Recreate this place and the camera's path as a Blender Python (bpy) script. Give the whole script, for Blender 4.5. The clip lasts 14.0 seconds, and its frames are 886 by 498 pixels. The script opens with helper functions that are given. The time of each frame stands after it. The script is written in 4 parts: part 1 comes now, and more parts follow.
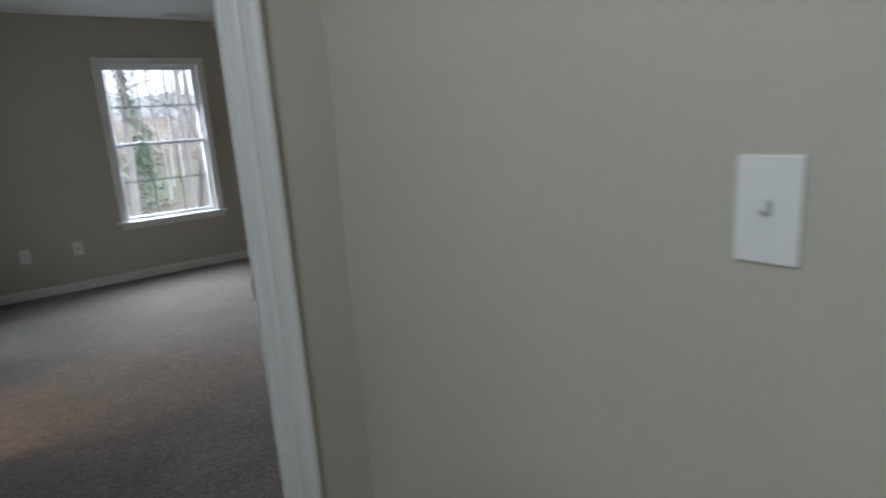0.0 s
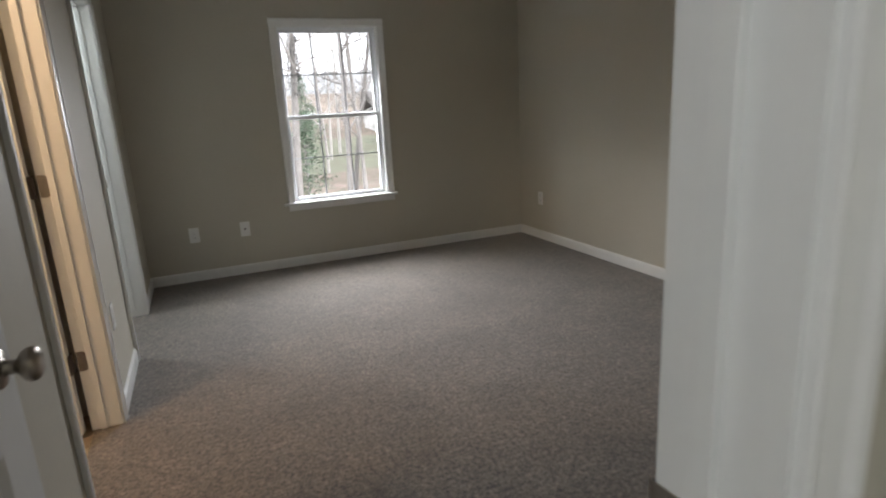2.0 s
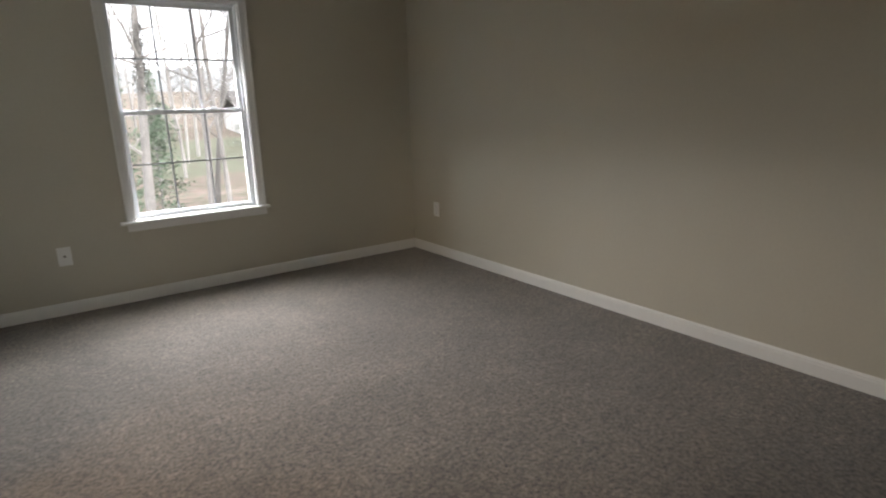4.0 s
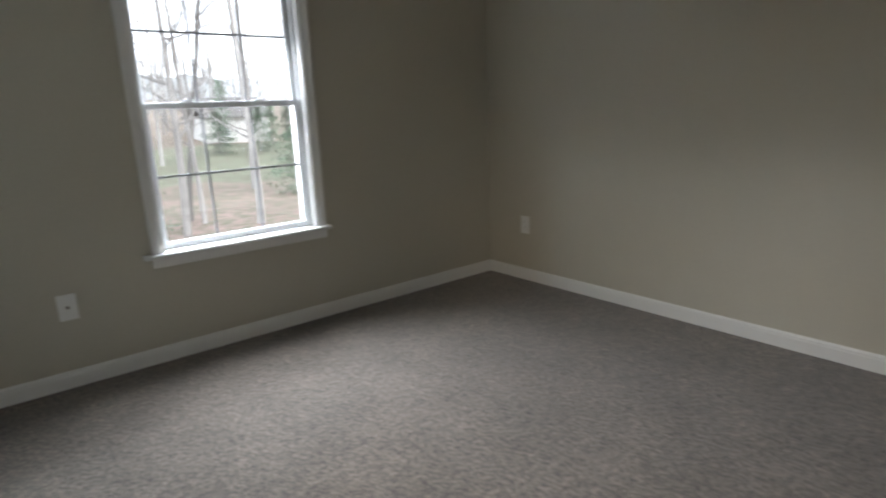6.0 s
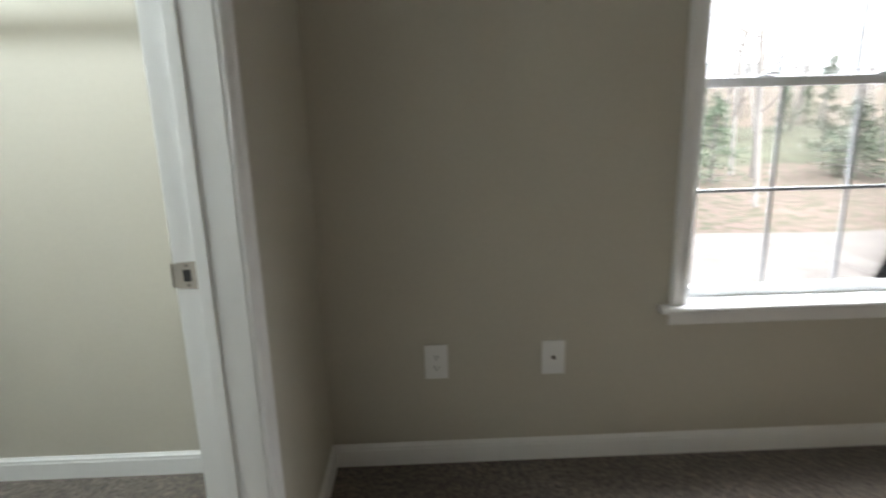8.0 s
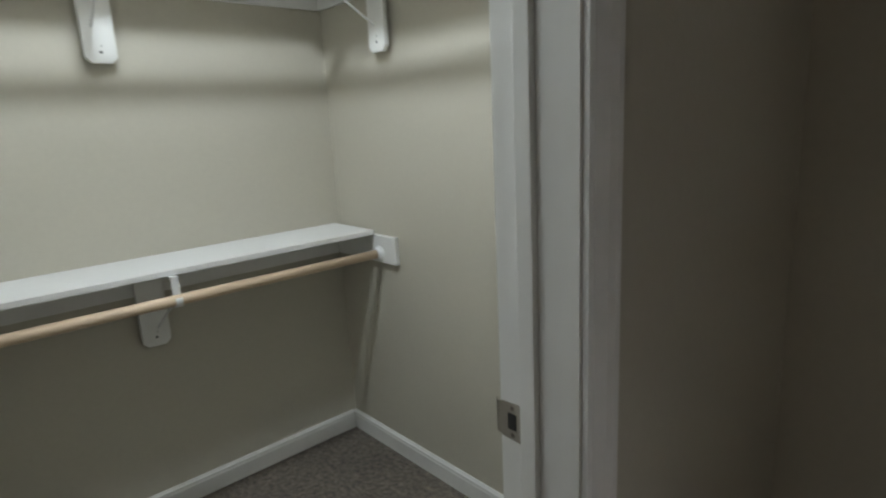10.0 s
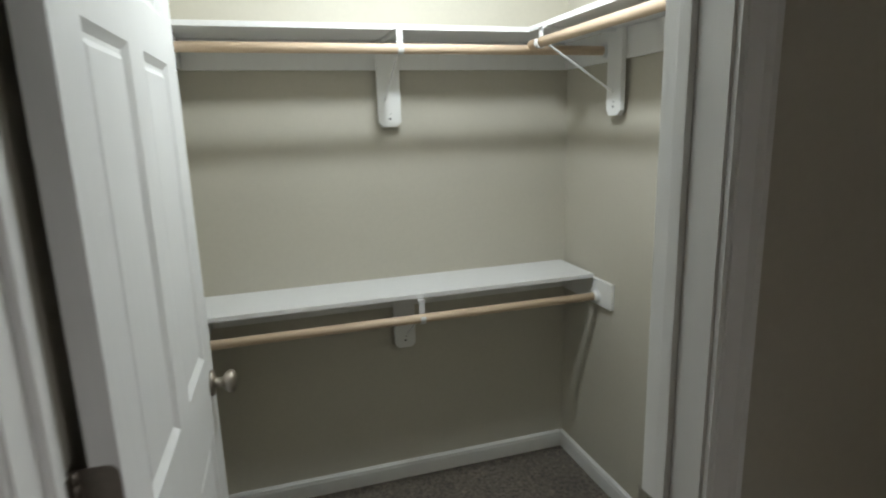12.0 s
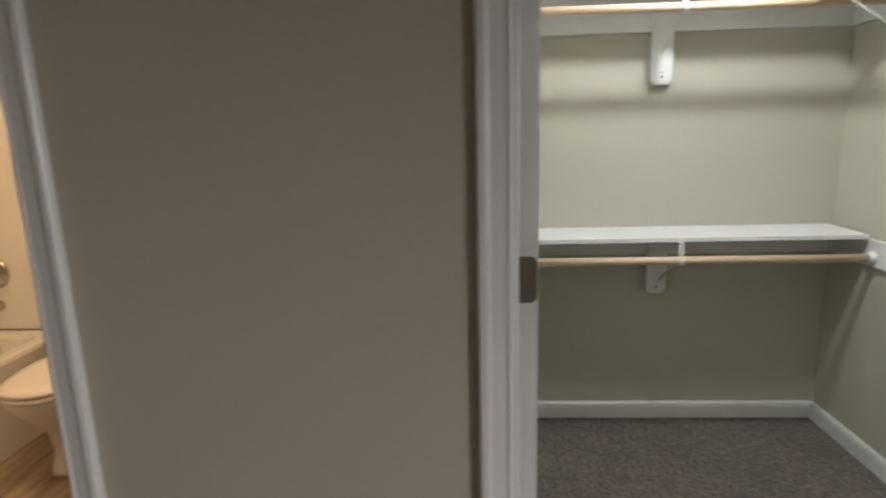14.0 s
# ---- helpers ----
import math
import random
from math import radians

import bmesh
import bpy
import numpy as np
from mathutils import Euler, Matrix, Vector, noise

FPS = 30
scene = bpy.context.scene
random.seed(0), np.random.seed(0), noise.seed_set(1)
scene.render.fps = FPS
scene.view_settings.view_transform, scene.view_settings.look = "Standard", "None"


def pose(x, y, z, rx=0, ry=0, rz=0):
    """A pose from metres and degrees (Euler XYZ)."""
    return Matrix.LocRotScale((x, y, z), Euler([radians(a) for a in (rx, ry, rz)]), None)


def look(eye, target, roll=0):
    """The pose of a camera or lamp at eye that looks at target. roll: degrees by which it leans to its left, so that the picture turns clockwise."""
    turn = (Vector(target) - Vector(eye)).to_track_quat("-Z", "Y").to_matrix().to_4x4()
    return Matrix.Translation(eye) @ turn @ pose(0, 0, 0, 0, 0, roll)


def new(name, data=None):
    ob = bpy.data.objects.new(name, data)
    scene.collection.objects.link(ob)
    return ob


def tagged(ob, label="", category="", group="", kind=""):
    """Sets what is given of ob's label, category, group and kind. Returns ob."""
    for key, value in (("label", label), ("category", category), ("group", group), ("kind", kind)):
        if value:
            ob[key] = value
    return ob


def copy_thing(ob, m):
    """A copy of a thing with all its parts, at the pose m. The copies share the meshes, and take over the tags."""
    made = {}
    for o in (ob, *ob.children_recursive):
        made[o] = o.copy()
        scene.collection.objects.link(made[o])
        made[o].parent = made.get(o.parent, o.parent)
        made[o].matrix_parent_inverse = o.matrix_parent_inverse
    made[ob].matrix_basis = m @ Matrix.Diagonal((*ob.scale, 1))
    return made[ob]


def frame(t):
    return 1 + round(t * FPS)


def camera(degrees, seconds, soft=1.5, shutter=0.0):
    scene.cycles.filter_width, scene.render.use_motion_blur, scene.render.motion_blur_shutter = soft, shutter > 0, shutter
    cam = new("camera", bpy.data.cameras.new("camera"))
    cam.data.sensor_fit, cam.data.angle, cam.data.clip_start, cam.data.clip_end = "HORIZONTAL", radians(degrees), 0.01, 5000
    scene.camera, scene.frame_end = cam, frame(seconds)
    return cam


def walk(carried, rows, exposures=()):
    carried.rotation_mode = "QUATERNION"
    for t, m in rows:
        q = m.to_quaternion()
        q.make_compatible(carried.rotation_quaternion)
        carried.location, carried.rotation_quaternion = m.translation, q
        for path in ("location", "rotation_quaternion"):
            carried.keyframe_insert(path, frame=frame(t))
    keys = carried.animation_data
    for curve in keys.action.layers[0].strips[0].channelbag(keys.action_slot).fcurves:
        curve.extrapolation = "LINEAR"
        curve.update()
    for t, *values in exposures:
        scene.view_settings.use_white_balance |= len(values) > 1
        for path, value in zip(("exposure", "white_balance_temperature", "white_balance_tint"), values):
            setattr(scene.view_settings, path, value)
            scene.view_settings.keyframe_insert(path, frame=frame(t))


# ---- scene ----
cam = camera(75.3, 14.0, soft=2.0, shutter=0.4)
PATH = [
    (0, (-3.144, -6.201, 1.348), (-1.98, -4.637, 0.903), -3.8),
    (0.5, (-3.184, -5.952, 1.298), (-2.223, -4.256, 0.851), -3.8),
    (1, (-3.191, -5.647, 1.296), (-2.371, -3.881, 0.838), -3.3),
    (1.5, (-3.133, -5.372, 1.298), (-2.37, -3.585, 0.823), -3.3),
    (2, (-3.03, -5.094, 1.319), (-2.283, -3.303, 0.836), -3.1),
    (2.5, (-2.968, -4.893, 1.311), (-2.215, -3.103, 0.835), -3.2),
    (3, (-2.932, -4.719, 1.293), (-2.095, -2.965, 0.82), -2.5),
    (3.5, (-2.872, -4.562, 1.289), (-1.884, -2.891, 0.807), -1.8),
    (3.7, (-2.838, -4.505, 1.289), (-1.786, -2.875, 0.802), -1.7),
    (5.8, (-2.939, -3.233, 1.209), (-1.65, -1.779, 0.733), -2.0),
    (6, (-2.967, -3.079, 1.217), (-1.741, -1.571, 0.743), -2.3),
    (6.5, (-3.038, -2.761, 1.26), (-2.045, -1.093, 0.78), -2.1),
    (7, (-3.072, -2.415, 1.272), (-2.345, -0.616, 0.787), -2.0),
    (7.5, (-3.098, -2.098, 1.261), (-2.707, -0.2, 0.765), -2.0),
    (8, (-3.137, -1.811, 1.243), (-3.089, 0.127, 0.752), -1.5),
    (8.5, (-3.005, -1.657, 1.255), (-3.542, 0.215, 0.798), -3.2),
    (9, (-3.084, -1.483, 1.263), (-4.009, 0.233, 0.817), -3.0),
    (9.2, (-3.133, -1.424, 1.277), (-4.183, 0.218, 0.829), -3.0),
    (11.3, (-3.095, -1.194, 1.489), (-4.893, -0.429, 1.065), -2.1),
    (11.5, (-3.049, -1.208, 1.523), (-4.871, -0.503, 1.096), -2.0),
    (12, (-2.908, -1.286, 1.561), (-4.777, -0.714, 1.137), -1.7),
    (12.5, (-2.755, -1.361, 1.551), (-4.655, -0.9, 1.128), -1.6),
    (13, (-2.658, -1.431, 1.472), (-4.583, -1.077, 1.059), -1.4),
    (13.5, (-2.587, -1.495, 1.424), (-4.537, -1.337, 1.009), -1.2),
    (14, (-2.595, -1.61, 1.402), (-4.549, -1.71, 0.988), -1.5),
]
walk(cam, [(t, look(eye, target, roll)) for t, eye, target, roll in PATH],
     exposures=[(0, -0.45, 6150, 12), (0.7, -0.33, 6250, 12), (1.5, -0.2, 6600, 14), (3, -0.05, 7150, 15), (6.5, -0.2, 6500, 11), (7.5, 0.06, 6750, 12),
                (8.4, 0.15, 7000, 13), (9, -0.28, 7000, 14), (11.3, -1.05, 7150, 14), (12.5, -1.0, 7350, 14), (13.3, -0.7, 7450, 16), (14, -0.62, 7550, 17)])

# ---- world and light ----
world = bpy.data.worlds.new("overcast")
scene.world = world
world.use_nodes = True
wn = world.node_tree.nodes
sky = wn.new("ShaderNodeTexSky")
sky.sky_type, sky.sun_disc = "NISHITA", False
sky.sun_elevation, sky.sun_rotation, sky.air_density, sky.dust_density = radians(38), radians(150), 1.0, 4.0
soft_sky = wn.new("ShaderNodeMixRGB")
soft_sky.inputs[0].default_value = 0.6
soft_sky.inputs[2].default_value = (34, 36.5, 40, 1)
world.node_tree.links.new(sky.outputs[0], soft_sky.inputs[1])
world.node_tree.links.new(soft_sky.outputs[0], wn["Background"].inputs[0])
wn["Background"].inputs[1].default_value = 0.15

sun = new("sun", bpy.data.lights.new("sun", "SUN"))
sun.data.energy, sun.data.angle, sun.data.color = 1.5, radians(15), (1.0, 0.98, 0.96)
sun.matrix_world = look((0, -8, 12), (0, 0, 0))


def area_lamp(name, m, sx, sy, watts, colour, spread=180):
    lamp = new(name, bpy.data.lights.new(name, "AREA"))
    lamp.data.shape, lamp.data.size, lamp.data.size_y = "RECTANGLE", sx, sy
    lamp.data.energy, lamp.data.color = watts, colour
    lamp.data.spread = radians(spread)
    lamp.matrix_world = m
    return lamp


def bulb(name, place, watts, colour, radius):
    lamp = new(name, bpy.data.lights.new(name, "POINT"))
    lamp.data.energy, lamp.data.color, lamp.data.shadow_soft_size = watts, colour, radius
    lamp.location = place
    return lamp


area_lamp("window_daylight", look((-1.85, 0.38, 1.36), (-2.2, -1.3, 0.0)), 0.84, 0.9, 54, (0.84, 0.92, 1.0), 112)
bulb("closet_bulb", (-4.42, -0.78, 2.29), 66, (0.74, 0.89, 1.0), 0.045)
bulb("bathroom_bulb", (-4.3, -2.95, 2.28), 56, (1.0, 0.72, 0.45), 0.08)
bulb("hall_bulb", (-4.1, -6.0, 2.28), 54, (0.84, 0.94, 1.0), 0.12)


# ---- materials ----
def material(name, colour, rough=0.6, metal=0.0, vary=0.06, grain=120.0, bump=0.0, bump_scale=300.0, stain=1.2, stretch=(1, 1, 1), tone=None, random=0.0, mix=None):
    """Two scales of colour change and a fine relief; tone is a second colour for the grain."""
    m = bpy.data.materials.new(name)
    m.use_nodes = True
    t = m.node_tree
    b = t.nodes["Principled BSDF"]
    b.inputs["Roughness"].default_value, b.inputs["Metallic"].default_value = rough, metal
    co = t.nodes.new("ShaderNodeTexCoord")
    mp = t.nodes.new("ShaderNodeMapping")
    mp.inputs["Scale"].default_value = stretch
    t.links.new(co.outputs["Object"], mp.inputs["Vector"])

    def cloud(scale, detail):
        n = t.nodes.new("ShaderNodeTexNoise")
        n.inputs["Scale"].default_value, n.inputs["Detail"].default_value = scale, detail
        t.links.new(mp.outputs["Vector"], n.inputs["Vector"])
        return n
    fine, broad = cloud(grain, 3), cloud(stain, 3)
    ramp = t.nodes.new("ShaderNodeValToRGB")
    dark = tone or [c * (1 - vary) for c in colour]
    ramp.color_ramp.elements[0].position, ramp.color_ramp.elements[1].position = mix or (0.35, 0.65)
    ramp.color_ramp.elements[0].color = (*dark, 1)
    ramp.color_ramp.elements[1].color = (*colour, 1)
    t.links.new(fine.outputs["Fac"], ramp.inputs["Fac"])
    hue = t.nodes.new("ShaderNodeHueSaturation")
    span = t.nodes.new("ShaderNodeMapRange")
    span.inputs["From Min"].default_value, span.inputs["From Max"].default_value = 0.3, 0.7
    span.inputs["To Min"].default_value, span.inputs["To Max"].default_value = 1 - vary, 1 + vary
    t.links.new(broad.outputs["Fac"], span.inputs["Value"])
    last = span.outputs["Result"]
    if random:
        info = t.nodes.new("ShaderNodeObjectInfo")
        r = t.nodes.new("ShaderNodeMapRange")
        r.inputs["To Min"].default_value, r.inputs["To Max"].default_value = 1 - random, 1 + random
        t.links.new(info.outputs["Random"], r.inputs["Value"])
        mul = t.nodes.new("ShaderNodeMath")
        mul.operation = "MULTIPLY"
        t.links.new(last, mul.inputs[0])
        t.links.new(r.outputs["Result"], mul.inputs[1])
        last = mul.outputs[0]
    t.links.new(last, hue.inputs["Value"])
    t.links.new(ramp.outputs["Color"], hue.inputs["Color"])
    t.links.new(hue.outputs["Color"], b.inputs["Base Color"])
    if bump:
        relief = cloud(bump_scale, 4)
        bn = t.nodes.new("ShaderNodeBump")
        bn.inputs["Strength"].default_value, bn.inputs["Distance"].default_value = bump, 0.004
        t.links.new(relief.outputs["Fac"], bn.inputs["Height"])
        t.links.new(bn.outputs["Normal"], b.inputs["Normal"])
    return m


PAINT = material("greige_wall_paint", (0.52, 0.490, 0.412), 0.62, vary=0.025, grain=60, bump=0.12, bump_scale=420, stain=0.9)
WHITE = material("white_trim_paint", (0.80, 0.80, 0.78), 0.32, vary=0.02, grain=40, bump=0.05, bump_scale=260, stain=2.5, stretch=(1, 1, 0.15))
DOOR_WHITE = material("white_door_paint", (0.76, 0.76, 0.75), 0.62, vary=0.02, grain=90, bump=0.14, bump_scale=150, stain=1.5, stretch=(1, 1, 0.06))
SHELF_WHITE = material("white_shelf_melamine", (0.80, 0.80, 0.80), 0.4, vary=0.02, grain=60, bump=0.03)
CEILING = material("ceiling_paint", (0.78, 0.78, 0.77), 0.85, vary=0.02, grain=90, bump=0.2, bump_scale=180)
PLATE = material("white_plate_plastic", (0.82, 0.82, 0.80), 0.3, vary=0.01)
DARK = material("dark_slot", (0.02, 0.02, 0.02), 0.6)
NICKEL = material("satin_nickel", (0.42, 0.38, 0.33), 0.28, 1.0, vary=0.06, grain=200)
HINGE = material("dull_nickel", (0.24, 0.21, 0.185), 0.4, 1.0, vary=0.12, grain=60)
WOOD = material("birch_dowel", (0.72, 0.55, 0.40), 0.5, vary=0.05, grain=14, bump=0.05, stretch=(1, 0.08, 4), tone=(0.63, 0.47, 0.33))
VINYL = material("white_vinyl", (0.82, 0.84, 0.86), 0.35, vary=0.015)
GRILLE = material("grille_bar", (0.30, 0.32, 0.34), 0.5, vary=0.05)
PORCELAIN = material("porcelain", (0.84, 0.83, 0.80), 0.12, vary=0.01)
CHROME = material("chrome", (0.6, 0.58, 0.55), 0.12, 1.0)
PLANK = material("wood_look_plank", (0.36, 0.285, 0.215), 0.35, vary=0.12, grain=18, stretch=(0.12, 1, 1), tone=(0.22, 0.165, 0.12), random=0.38)
GROUT = material("grout", (0.16, 0.13, 0.11), 0.9, vary=0.1)
BARK = material("grey_bark", (0.40, 0.39, 0.375), 0.9, vary=0.2, grain=9, bump=0.5, bump_scale=30, stretch=(1, 1, 0.3), random=0.4)
NEEDLES = material("evergreen_leaf", (0.15, 0.225, 0.15), 0.7, vary=0.3, grain=3, random=0.3)
LITTER = material("leaf_litter", (0.27, 0.20, 0.175), 0.95, vary=0.25, grain=2.2, stain=0.12, tone=(0.13, 0.135, 0.09))
# far ridge: base colour lightened to pale grey to paint in distance haze
HAZY_WOODS = material("hazy_bare_woods", (0.40, 0.425, 0.43), 1.0, vary=0.22, grain=0.5, stain=0.05)
LAWN = material("winter_grass", (0.165, 0.185, 0.125), 0.95, vary=0.2, grain=1.5, stain=0.2, tone=(0.13, 0.125, 0.09))
IVY = material("ivy_leaf", (0.14, 0.15, 0.14), 0.7, vary=0.3, grain=4, random=0.2)
DRIVE = material("pale_gravel", (0.30, 0.28, 0.262), 0.95, vary=0.12, grain=12)
SIDING = material("white_siding", (0.7, 0.7, 0.68), 0.6, vary=0.04)
ROOFING = material("grey_shingle", (0.18, 0.175, 0.17), 0.9, vary=0.15, grain=5)
FROST = material("frosted_glass", (0.85, 0.82, 0.76), 0.5, vary=0.01)
BLADE = material("fan_blade_white", (0.72, 0.71, 0.68), 0.45, vary=0.03)


def carpet_material():
    m = material("cut_pile_carpet", (0.212, 0.174, 0.141), 0.98, vary=0.16, grain=56, stain=3.2, tone=(0.05, 0.041, 0.035), mix=(0.37, 0.63))
    t = m.node_tree
    b = t.nodes["Principled BSDF"]
    for node in t.nodes:
        if node.type == "TEX_NOISE" and node.inputs["Scale"].default_value > 50:
            node.inputs["Detail"].default_value, node.inputs["Roughness"].default_value = 6, 0.74
    b.inputs["Specular IOR Level"].default_value = 0.1
    hue = next(k for k in t.nodes if k.type == "HUE_SAT")
    tuft = t.nodes.new("ShaderNodeTexNoise")
    tuft.inputs["Scale"].default_value, tuft.inputs["Detail"].default_value, tuft.inputs["Roughness"].default_value = 21, 5, 0.65
    tuft.inputs["Distortion"].default_value = 0.6
    reach = t.nodes.new("ShaderNodeMapRange")
    reach.inputs["From Min"].default_value, reach.inputs["From Max"].default_value = 0.32, 0.68
    reach.inputs["To Min"].default_value, reach.inputs["To Max"].default_value = 0.74, 1.26
    both = t.nodes.new("ShaderNodeMath")
    both.operation = "MULTIPLY"
    where = t.nodes.new("ShaderNodeTexCoord")
    t.links.new(where.outputs["Object"], tuft.inputs["Vector"])
    t.links.new(tuft.outputs["Fac"], reach.inputs["Value"])
    t.links.new(hue.inputs["Value"].links[0].from_socket, both.inputs[0])
    t.links.new(reach.outputs["Result"], both.inputs[1])
    t.links.new(both.outputs[0], hue.inputs["Value"])
    b.inputs["Sheen Weight"].default_value, b.inputs["Sheen Roughness"].default_value = 0.32, 0.55
    co = t.nodes.new("ShaderNodeTexCoord")
    v = t.nodes.new("ShaderNodeTexNoise")
    v.inputs["Scale"].default_value, v.inputs["Detail"].default_value, v.inputs["Roughness"].default_value = 80, 6, 0.75
    n = t.nodes.new("ShaderNodeTexNoise")
    n.inputs["Scale"].default_value, n.inputs["Detail"].default_value = 26, 4
    add = t.nodes.new("ShaderNodeMath")
    add.operation = "ADD"
    for node in (v, n):
        t.links.new(co.outputs["Object"], node.inputs["Vector"])
    t.links.new(v.outputs["Fac"], add.inputs[0])
    t.links.new(n.outputs["Fac"], add.inputs[1])
    bn = t.nodes.new("ShaderNodeBump")
    bn.inputs["Strength"].default_value, bn.inputs["Distance"].default_value = 0.3, 0.012
    t.links.new(add.outputs[0], bn.inputs["Height"])
    t.links.new(bn.outputs["Normal"], b.inputs["Normal"])
    return m


CARPET = carpet_material()


def glass_material():
    m = bpy.data.materials.new("window_glass")
    m.use_nodes = True
    t = m.node_tree
    out = t.nodes["Material Output"]
    clear, gloss, mixer, fres = (t.nodes.new("ShaderNodeBsdf" + k) if k in ("Transparent", "Glossy") else t.nodes.new("ShaderNode" + k) for k in ("Transparent", "Glossy", "MixShader", "Fresnel"))
    gloss.inputs["Roughness"].default_value = 0.02
    t.links.new(fres.outputs[0], mixer.inputs[0])
    t.links.new(clear.outputs[0], mixer.inputs[1])
    t.links.new(gloss.outputs[0], mixer.inputs[2])
    t.links.new(mixer.outputs[0], out.inputs["Surface"])
    return m


GLASS = glass_material()


def glow_material(name, colour, strength):
    m = bpy.data.materials.new(name)
    m.use_nodes = True
    b = m.node_tree.nodes["Principled BSDF"]
    b.inputs["Base Color"].default_value = (0.9, 0.88, 0.82, 1)
    b.inputs["Emission Color"].default_value, b.inputs["Emission Strength"].default_value = (*colour, 1), strength
    return m


LIT = glow_material("lit_glass_shade", (1.0, 0.9, 0.75), 4.0)


# ---- mesh helpers ----
def thing(name, place=(0, 0, 0), label="", category="", group="", kind=""):
    ob = new(name)
    ob.location = place
    ob.empty_display_size = 0.1
    return tagged(ob, label, category, group, kind)


def mesh_object(name, bm, mat, smooth=False):
    bmesh.ops.recalc_face_normals(bm, faces=bm.faces[:])
    me = bpy.data.meshes.new(name)
    bm.to_mesh(me)
    bm.free()
    if smooth:
        for p in me.polygons:
            p.use_smooth = True
    me.materials.append(mat)
    return new(name, me)


def part(name, bm, mat, parent, label="", smooth=False):
    """One mesh, in world coordinates, under a thing or a part."""
    ob = mesh_object(name, bm, mat, smooth)
    ob.parent = parent
    ob.matrix_parent_inverse = parent.matrix_basis.inverted()
    return tagged(ob, label)


def box(bm, lo, hi, bevel=0.0):
    vs = bmesh.ops.create_cube(bm, size=1)["verts"]
    for v in vs:
        v.co = Vector([lo[i] + (v.co[i] + 0.5) * (hi[i] - lo[i]) for i in range(3)])
    if bevel:
        edges = list({e for v in vs for e in v.link_edges})
        bmesh.ops.bevel(bm, geom=edges, offset=bevel, segments=2, affect="EDGES", profile=0.6)
    return bm


def boxed(lo, hi, bevel=0.0):
    return box(bmesh.new(), lo, hi, bevel)


def sweep(bm, profile, at, u, v, w, length):
    """Extrudes a flat profile (a along u, b along v) from at along w."""
    at, u, v, w = Vector(at), Vector(u), Vector(v), Vector(w)
    rings = [[bm.verts.new(at + a * u + b * v + k * length * w) for a, b in profile] for k in (0, 1)]
    n = len(profile)
    for i in range(n):
        bm.faces.new((rings[0][i], rings[0][(i + 1) % n], rings[1][(i + 1) % n], rings[1][i]))
    bm.faces.new(rings[0][::-1])
    bm.faces.new(rings[1])
    return bm


def lathe(bm, outline, at, axis, sides=24):
    """Turns an outline of (distance along axis, radius) round the axis."""
    at, axis = Vector(at), Vector(axis).normalized()
    q = axis.to_track_quat("Z", "Y")
    rings = []
    for d, r in outline:
        rings.append([bm.verts.new(at + q @ Vector((max(r, 1e-4) * math.cos(2 * math.pi * k / sides), max(r, 1e-4) * math.sin(2 * math.pi * k / sides), d))) for k in range(sides)])
    for a, b in zip(rings, rings[1:]):
        for k in range(sides):
            bm.faces.new((a[k], a[(k + 1) % sides], b[(k + 1) % sides], b[k]))
    bm.faces.new(rings[0][::-1])
    bm.faces.new(rings[-1])
    return bm


def rod(bm, a, b, r, sides=16):
    a, b = Vector(a), Vector(b)
    return lathe(bm, [(0, r), ((b - a).length, r)], a, b - a, sides)


CASING = [(0, 0), (0, 0.009), (0.005, 0.012), (0.011, 0.010), (0.034, 0.013), (0.043, 0.018), (0.053, 0.018), (0.057, 0.014), (0.057, 0)]
BASE = [(0, 0), (0, 0.013), (0.060, 0.013), (0.066, 0.011), (0.073, 0.011), (0.079, 0.005), (0.083, 0.003), (0.083, 0)]
ROOM_H = 2.43
X_W, Y_S = -3.5, -4.745          # room faces of the west and south walls; the north and east faces lie at 0
CLOSET_S, CLOSET_W = -1.548, -5.205
BATH_W, BATH_N, BATH_S = -5.32, -1.66, -4.58
HALL_E, HALL_W, HALL_S = -2.461, -5.6, -8.2


# ---- structure ----
def wall(name, axis, span, face, thick, openings=(), top=ROOM_H, low=-0.1, label=""):
    """A wall along x or y with rectangular holes; face is its lower coordinate across."""
    bm = bmesh.new()

    def slab(a, b, z0, z1):
        if b - a > 1e-4 and z1 - z0 > 1e-4:
            box(bm, (a, face, z0), (b, face + thick, z1)) if axis == "x" else box(bm, (face, a, z0), (face + thick, b, z1))
    at = span[0]
    for a, b, z0, z1 in sorted(openings):
        slab(at, a, low, top)
        slab(a, b, low, z0)
        slab(a, b, z1, top)
        at = b
    slab(at, span[1], low, top)
    return tagged(mesh_object(name, bm, PAINT), label or "greige painted drywall wall", "wall", kind="structure")


WIN = (-2.285, -1.417, 0.565, 2.03)     # window opening
J = 0.019                               # jamb board
D1 = (-3.444, -2.682)                   # bedroom door, x
D2 = (-1.540, -0.734)                   # closet door, y
D3 = (-3.107, -2.347)                    # bathroom door, y
DOOR_H = 2.04
wall("wall_north", "x", (CLOSET_W - 0.12, 0.12), 0.0, 0.16, [(WIN[0], WIN[1], WIN[2], WIN[3])], label="greige painted drywall wall with one window")
wall("wall_east", "y", (Y_S - 0.115, 0.0), 0.0, 0.12)
wall("wall_south", "x", (HALL_W - 0.12, 0.12), Y_S - 0.115, 0.115, [(D1[0] - J, D1[1] + J, -0.1, DOOR_H + J)])
